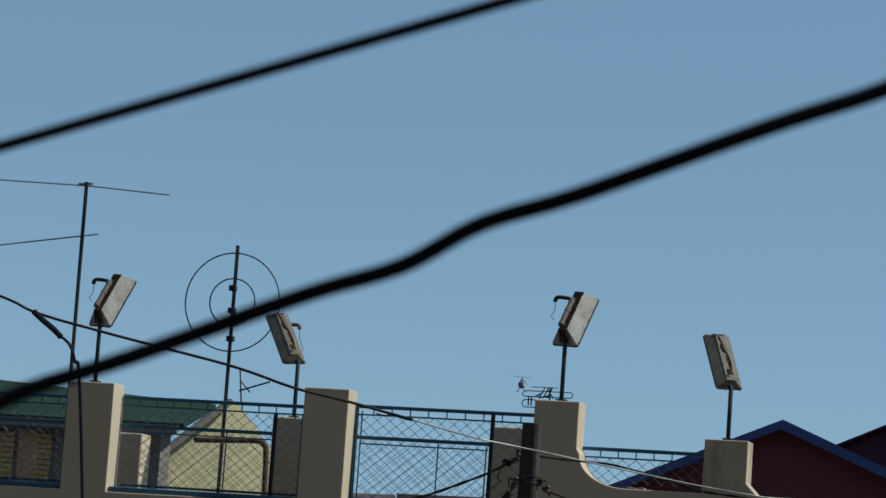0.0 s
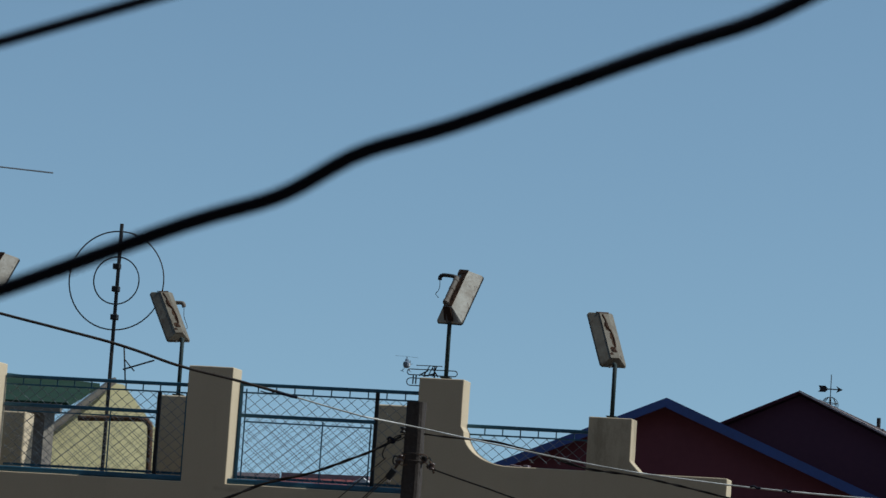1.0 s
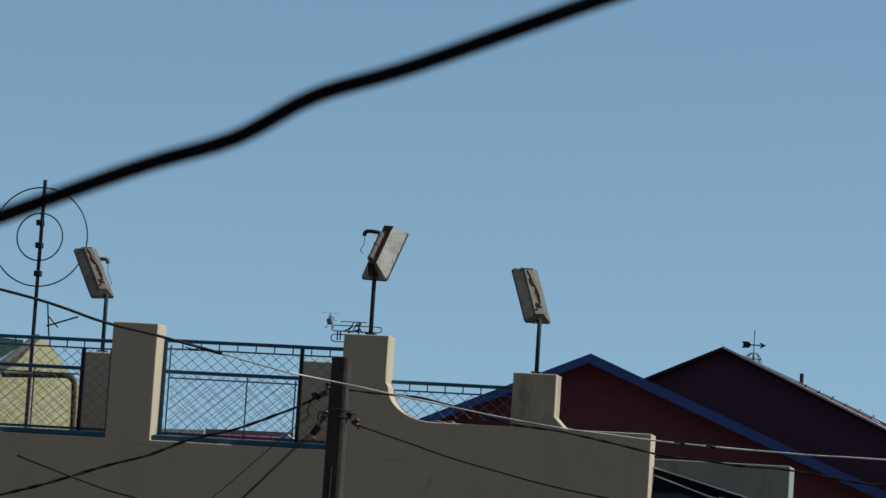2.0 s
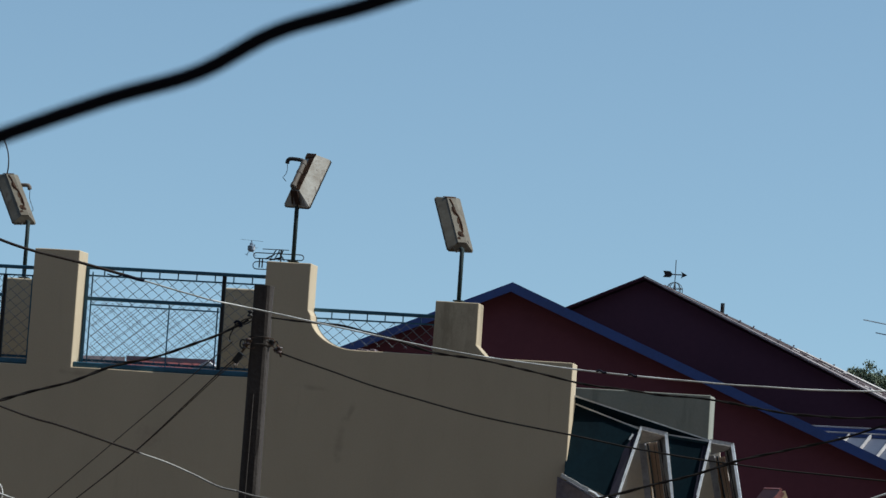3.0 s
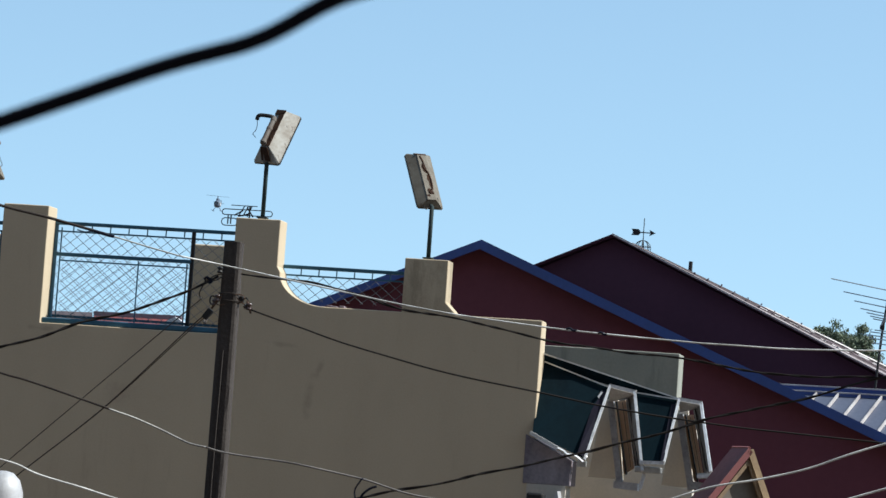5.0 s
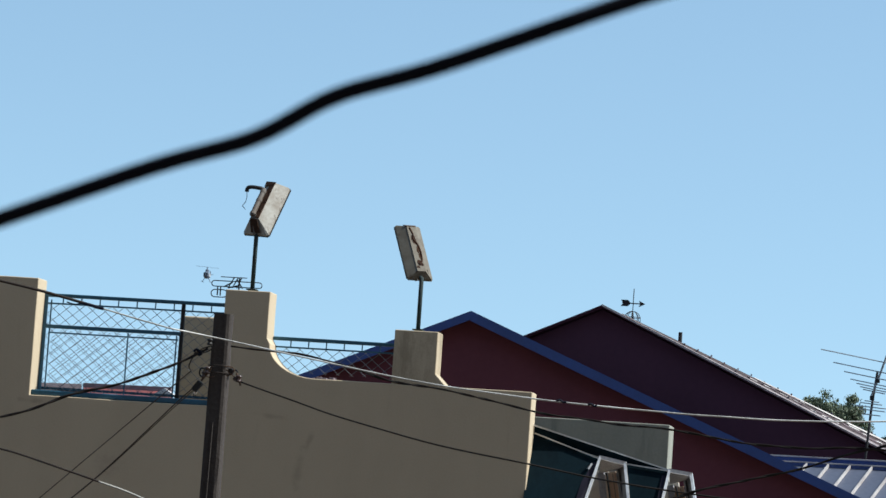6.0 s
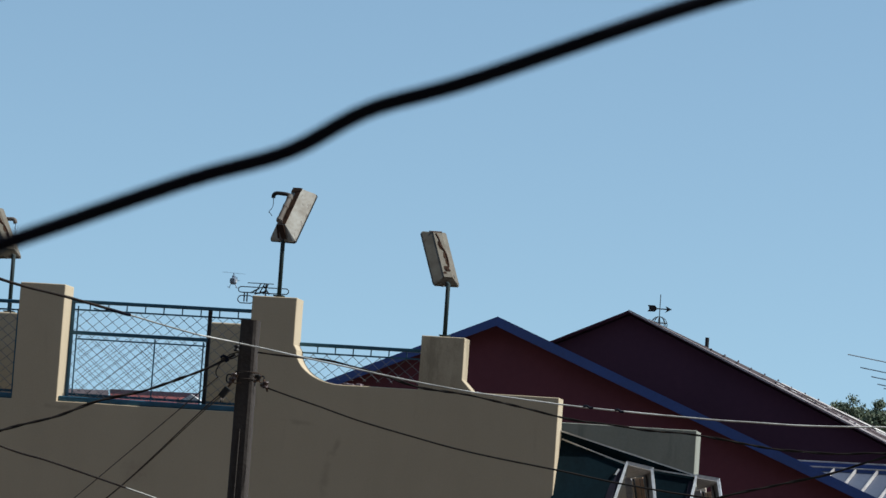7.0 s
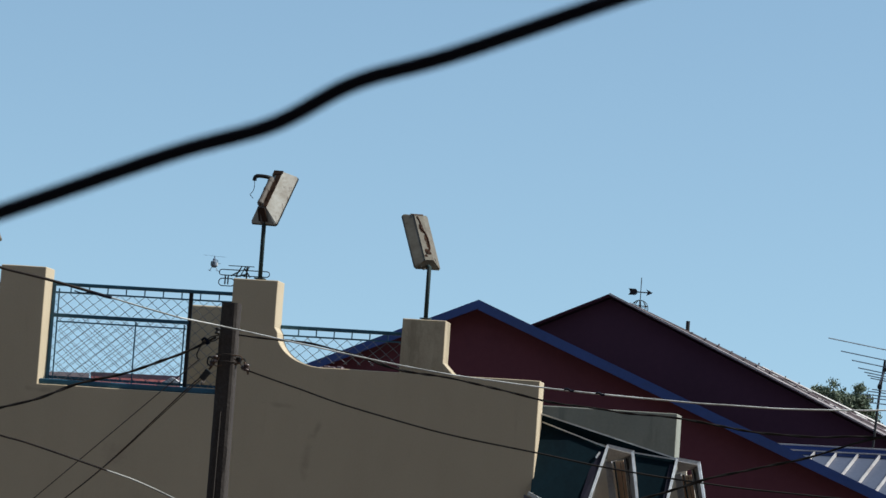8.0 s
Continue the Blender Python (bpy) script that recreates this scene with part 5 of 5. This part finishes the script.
wire([(-9.537, 26.600, 6.476), (-8.775, 26.600, 6.698), (-8.336, 26.700, 6.857), (-7.959, 26.700, 6.974), (-7.647, 26.750, 7.113), (-7.238, 26.800, 7.239), (-6.881, 26.850, 7.404), (-6.537, 26.950, 7.596)], 0.0125, BLACKWIRE, "thick black cable rising to the timber pole", 0.022, 4, 0.42)
wire([(-6.227, 26.900, 7.326), (-5.808, 26.800, 7.211), (-5.308, 26.700, 7.075), (-4.536, 26.600, 6.909), (-3.781, 26.500, 6.800), (-3.039, 26.400, 6.697), (-2.223, 26.300, 6.627), (-0.903, 26.200, 6.568)], 0.0072, BLACKWIRE, "thin dark wire from the pole's insulator", 0.004, 5)
wire([(-8.698, 25.600, 6.877), (-7.979, 25.600, 6.657), (-7.695, 25.600, 6.595), (-7.412, 25.600, 6.524), (-7.012, 25.600, 6.417)], 0.009, DARKWIRE, "dark wire running into the weathered grey one", 0.004, 16)
wire([(-7.012, 25.600, 6.417), (-6.815, 25.650, 6.361), (-6.593, 25.700, 6.280), (-6.380, 25.700, 6.197), (-6.235, 25.700, 6.172)], 0.0080, GREYWIRE, "weathered grey wire sagging before the facade", 0.006, 6)
wire([(-6.235, 25.700, 6.172), (-6.035, 25.700, 6.135), (-5.488, 25.700, 6.090), (-4.997, 25.700, 6.010), (-4.548, 25.700, 5.910), (-3.868, 25.700, 5.875)], 0.0080, DIMWIRE, "dirty grey wire sagging on from the pole", 0.008, 6)
wire([(-6.656, 26.950, 7.406), (-6.930, 27.200, 7.223), (-7.855, 28.000, 6.580), (-8.757, 28.800, 5.958), (-9.526, 29.400, 5.402)], 0.0045, STAYWIRE, "thin stay wire slanting down from the pole", 0.001, 7)
wire([(-6.640, 27.000, 7.200), (-6.840, 27.600, 7.248), (-7.762, 28.300, 6.500), (-8.612, 28.900, 5.907), (-9.154, 29.300, 5.547)], 0.0062, STAYWIRE, "slack stay wire slanting down from the pole", 0.002, 8)
wire([(-6.625, 27.000, 7.195), (-6.816, 27.600, 7.249), (-7.754, 28.300, 6.500), (-8.612, 28.900, 5.907), (-9.154, 29.300, 5.547)], 0.0045, STAYWIRE, "second slack stay wire beside it", 0.003, 9)
wire([(-5.435, 26.000, 5.745), (-4.902, 26.000, 5.893), (-4.394, 26.000, 6.030), (-3.801, 26.000, 6.190), (-3.149, 26.000, 6.380), (-2.418, 26.000, 6.635), (-1.605, 26.000, 6.876), (-1.063, 26.000, 7.059), (-0.298, 26.000, 7.316)], 0.0105, BLACKWIRE, "black cable rising before the awnings", 0.022, 10, 0.42)
wire([(-2.840, 25.500, 5.903), (-2.313, 25.500, 6.116), (-1.900, 25.500, 6.217), (-1.553, 25.500, 6.318), (-1.227, 25.500, 6.459), (-0.856, 25.500, 6.590), (-0.058, 25.500, 6.838)], 0.0078, OLDWIRE, "pale twisted wire before the maroon house", 0.010, 11)
wire([(-2.365, 30.640, 5.300), (-2.15, 27.000, 5.660), (-1.767, 25.500, 5.873), (-1.322, 25.500, 6.074), (-0.836, 25.500, 6.257), (-0.041, 25.500, 6.544)], 0.0082, OLDWIRE, "pale wire crossing before the maroon house", 0.006, 12)
wire([(-8.201, 25.000, 6.106), (-7.827, 25.000, 5.992), (-7.551, 25.000, 5.933), (-7.365, 25.000, 5.867), (-6.999, 25.000, 5.785), (-6.563, 25.000, 5.694), (-5.918, 25.000, 5.616), (-5.90, 26.000, 5.560), (-6.42, 26.930, 5.500)], 0.0085, OLDWIRE, "pale greenish wire low before the facade", 0.006, 13)
tie = thing("wire_ties", (-4.986, 25.692, 5.992), "black ties looped where two wires meet", "wire tie")
part("tie", Geo().tube(curve_through([(-5.004, 25.692, 5.809), (-5.025, 25.692, 5.912), (-4.990, 25.692, 5.985), (-4.976, 25.692, 6.006), (-4.968, 25.702, 6.014)], 5), 0.007, 5), RUBBER, tie)
part("tie", Geo().tube(curve_through([(-4.986, 25.692, 5.810), (-4.965, 25.692, 5.882), (-4.907, 25.692, 5.938), (-4.855, 25.692, 5.959)], 5), 0.010, 5), RUBBER, tie)
knots = thing("wire_ties", (-3.472, 26.100, 7.285), "dark tape knots on the pale overhead wire", "wire tie")
for a, b in (((-3.520, 26.120, 7.293), (-3.439, 26.120, 7.289)), ((-3.264, 26.080, 7.275), (-3.192, 26.080, 7.271))):
    a, b = Vector(a), Vector(b)
    part("tape", Geo().tube(curve_through([a, a.lerp(b, 0.35) + Vector((0, 0, 0.008)), a.lerp(b, 0.7) - Vector((0, 0, 0.005)), b], 4), 0.0095, 6), RUBBER, knots)
# street lamp head low before the facade
sl = Vector((-7.861, 26.000, 5.773))
lamp = thing("street_lamp", (sl.x - 0.1, 26, 0), "white street lamp head on a post", "street lamp")
part("post", Geo().tube([(sl.x - 0.1, 26, 0), (sl.x - 0.1, 26, sl.z - 0.25)], 0.05, 10), GALV, lamp)
part("head", Geo().lathe((sl.x - 0.08, 26, sl.z), [(0.10, -0.42), (0.165, -0.36), (0.175, -0.2), (0.165, -0.06), (0.135, 0.03), (0.08, 0.085), (0.02, 0.10)]), WHITE, lamp, smooth=True)
part("clip", Geo().tube([(sl.x + 0.05, 25.9, sl.z - 0.15), (sl.x + 0.15, 25.88, sl.z - 0.16)], 0.012, 6), DARKWIRE, lamp)
coil = thing("wire_coil", (-8.222, 25.500, 6.023), "loose coils of pale wire on a rail", "wire coil")
for c, r_ in (((-8.316, 25.500, 6.026), 0.085), ((-8.167, 25.500, 6.027), 0.10)):
    part("coil", Geo().ring(c, r_, 0.007, 24), OLDWIRE, coil)
part("rail", Geo().bar((-8.594, 25.500, 6.009), (-8.080, 25.500, 5.979), 0.03, 0.03), GALV, coil)
part("stud", Geo().tube([(-8.094, 25.500, 6.040), (-8.084, 25.5, 0.0)], 0.02, 8), DARKWIRE, coil)

# dark lamp under the awnings
bl = Vector((-4.352, 31.200, 5.986))
small = thing("wall_lamp", bl, "small black wall lamp with cream bracket", "wall lamp")
part("body", Geo().box(bl.x - 0.09, bl.x + 0.07, 31.1, 31.3, bl.z - 0.1, bl.z + 0.03, 0.02, None), IRON, small)
part("bracket", Geo().prism([(bl.x + 0.09, bl.z - 0.15), (bl.x + 0.22, bl.z - 0.15), (bl.x + 0.18, bl.z + 0.06)], 31.25, 31.495), WHITE, small)

# ---- near cables across the view ----
def near_cable(a, b, r, kinks, label):
    """A heavy cable between two points, with S-shaped kinks at shares of its length."""
    a, b = Vector(a), Vector(b)
    d = b - a
    u = d.normalized()
    up = Vector((-u.z, 0, u.x))
    pts = []
    n = 420
    for i in range(n + 1):
        s = -1.2 + 3.6 * i / n
        off = 0.0
        for k, size, w in kinks:
            t = (s - k) / w
            off += size * t * math.exp(-t * t / 2)
        pts.append(a + d * s + up * off)
    # both ends swing back to the unseen wall behind the viewpoint
    left, right = pts[0], pts[-1]
    pts = curve_through([(left.x - 5.6, -1.21, left.z - 0.9), (left.x - 2.6, left.y - 0.6, left.z - 0.75), left - d * 0.1], 12) + pts
    pts += curve_through([right + d * 0.1, (right.x + 1.6, right.y - 0.7, right.z + 0.35), (right.x + 2.6, -1.21, right.z + 0.45)], 12)
    return single("overhead_cable", Geo().tube(pts, r, 12), RUBBER, label, "cable", at=a, group="near cables", smooth=True)


near_cable((-0.4635, 1.1030, 6.0225), (-0.1592, 1.1030, 6.1444), 0.0030, ((0.4515, 0.00363, 0.056), (0.985, 0.00243, 0.06), (-0.08, 0.0026, 0.06)), "black overhead cable with a kink, close by")
near_cable((-0.4716, 1.1030, 6.1126), (-0.3415, 1.1030, 6.1529), 0.00215, (), "black overhead cable running straight, close by")

# ---- helicopter far off ----
hx, hy, hz = (-362.4, 1500.0, 132.0)
heli = thing("helicopter", (hx, hy, hz), "small dark helicopter far off in clear sky", "helicopter")
H = Matrix.Translation((hx, hy, hz))
bm = bmesh.new()
bmesh.ops.create_uvsphere(bm, u_segments=18, v_segments=12, radius=1.0)
for vert in bm.verts:
    # blunt nose below, drawn in towards the engine cowling
    vert.co = Vector((vert.co.x * (1.45 - 0.45 * vert.co.z), vert.co.y * 3.2, vert.co.z * 1.75))
bm.transform(H)
fuselage = part("fuselage", Geo().take(bm), HELI, heli, smooth=True)
part("cowling", Geo().box(hx - 0.6, hx + 0.6, hy - 1.2, hy + 2.2, hz + 1.2, hz + 2.5, 0.35), HELI, heli)
part("windscreen", Geo().box(hx - 1.0, hx + 1.0, hy - 3.05, hy - 1.8, hz - 0.4, hz + 0.9, 0.3), DARKGLASS, fuselage)
part("door_panel", Geo().box(hx + 0.7, hx + 1.62, hy - 1.4, hy + 0.8, hz - 0.9, hz + 0.7, 0.2), WHITE, fuselage, "pale door panel")
part("tail_boom", Geo().tube([(hx, hy + 2, hz + 0.6), (hx - 0.5, hy + 9, hz + 1.0)], 0.5, 8, 0.25), HELI, heli)
part("tail_fin", Geo().box(hx - 0.6, hx - 0.4, hy + 8.2, hy + 9.4, hz + 0.4, hz + 2.6), HELI, heli)
part("stabiliser", Geo().box(hx - 2.2, hx + 1.3, hy + 6.6, hy + 7.4, hz + 0.75, hz + 0.9), HELI, heli)
part("rotor_mast", Geo().tube([(hx, hy, hz + 2.3), (hx, hy, hz + 3.6)], 0.28, 6), HELI, heli)
for a in (8, 188):
    v = Vector((math.cos(radians(a)), math.sin(radians(a)), 0)) * 5.2
    part("rotor_blade", Geo().bar((hx, hy, hz + 3.6), (hx + v.x, hy + v.y, hz + 3.6 - v.x * 0.04), 0.10, 0.3), HELI, heli)
for s in (-1, 1):
    part("skid", Geo().tube([(hx + s * 1.9, hy - 2.5, hz - 3.1), (hx + s * 1.9, hy + 2.5, hz - 3.1)], 0.16, 6), HELI, heli)
    part("skid_leg", Geo().tube([(hx + s * 0.8, hy, hz - 1.4), (hx + s * 1.9, hy, hz - 3.1)], 0.16, 6), HELI, heli)


# ---- trees beyond the roofs ----
def tree(foot, height, spread, seed, label):
    """A trunk with forked limbs, and loose clumps of leaves at their ends with gaps between."""
    rng = random.Random(seed)
    foot = Vector(foot)
    t = thing("tree", foot, label, "tree", "trees beyond the roofs")
    g = Geo()
    fork = foot + Vector((0.2, 0, height * 0.55))
    g.tube([foot, foot.lerp(fork, 0.5) + Vector((0.15, 0, 0)), fork], 0.30, 10, 0.16)
    verts, faces = [], []
    for k in range(9):
        a = 2 * math.pi * k / 9 + rng.uniform(-0.3, 0.3)
        rad = spread * rng.uniform(0.15, 0.95)
        tip = foot + Vector((math.cos(a) * rad, math.sin(a) * rad, height - 0.10 - rng.uniform(0.0, 0.62) - rad * 0.22))
        mid = fork.lerp(tip, 0.55) + Vector((0, 0, 0.3))
        g.tube([fork, mid, tip], 0.10, 6, 0.018)
        for c in range(14):
            twig = tip.lerp(mid, rng.uniform(0, 0.75) ** 1.4) + Vector((rng.gauss(0, 0.17), rng.gauss(0, 0.2), rng.gauss(0.02, 0.13)))
            g.tube([tip.lerp(mid, 0.4), twig], 0.014, 4, 0.006)
            size = rng.uniform(0.05, 0.10)
            for _ in range(120):
                p = twig + Vector((rng.gauss(0, size), rng.gauss(0, size), rng.gauss(0, size * 0.8)))
                e = Euler((rng.uniform(0, 6.3), rng.uniform(0, 6.3), rng.uniform(0, 6.3))).to_matrix()
                w = rng.uniform(0.03, 0.065)
                n0 = len(verts)
                for q in ((-w, 0, 0), (0, -w * 0.42, 0.01), (w, 0, 0), (0, w * 0.42, 0.01)):
                    verts.append(p + e @ Vector(q))
                faces.append((n0, n0 + 1, n0 + 2, n0 + 3))
    part("trunk", g, BARK, t)
    part("crown", Geo().add(verts, faces), LEAF, t, kind="stuff")
    return t


tree((-5.52, 105.0, 0), 12.17, 0.62, 3, "leafy green tree beyond the dark roof")
tree((-4.75, 106.0, 0), 12.07, 0.50, 21, "slender green tree beside another behind the roof")
tree((-3.9, 112.0, 0), 11.70, 1.10, 8, "lower green tree behind the rod aerial")
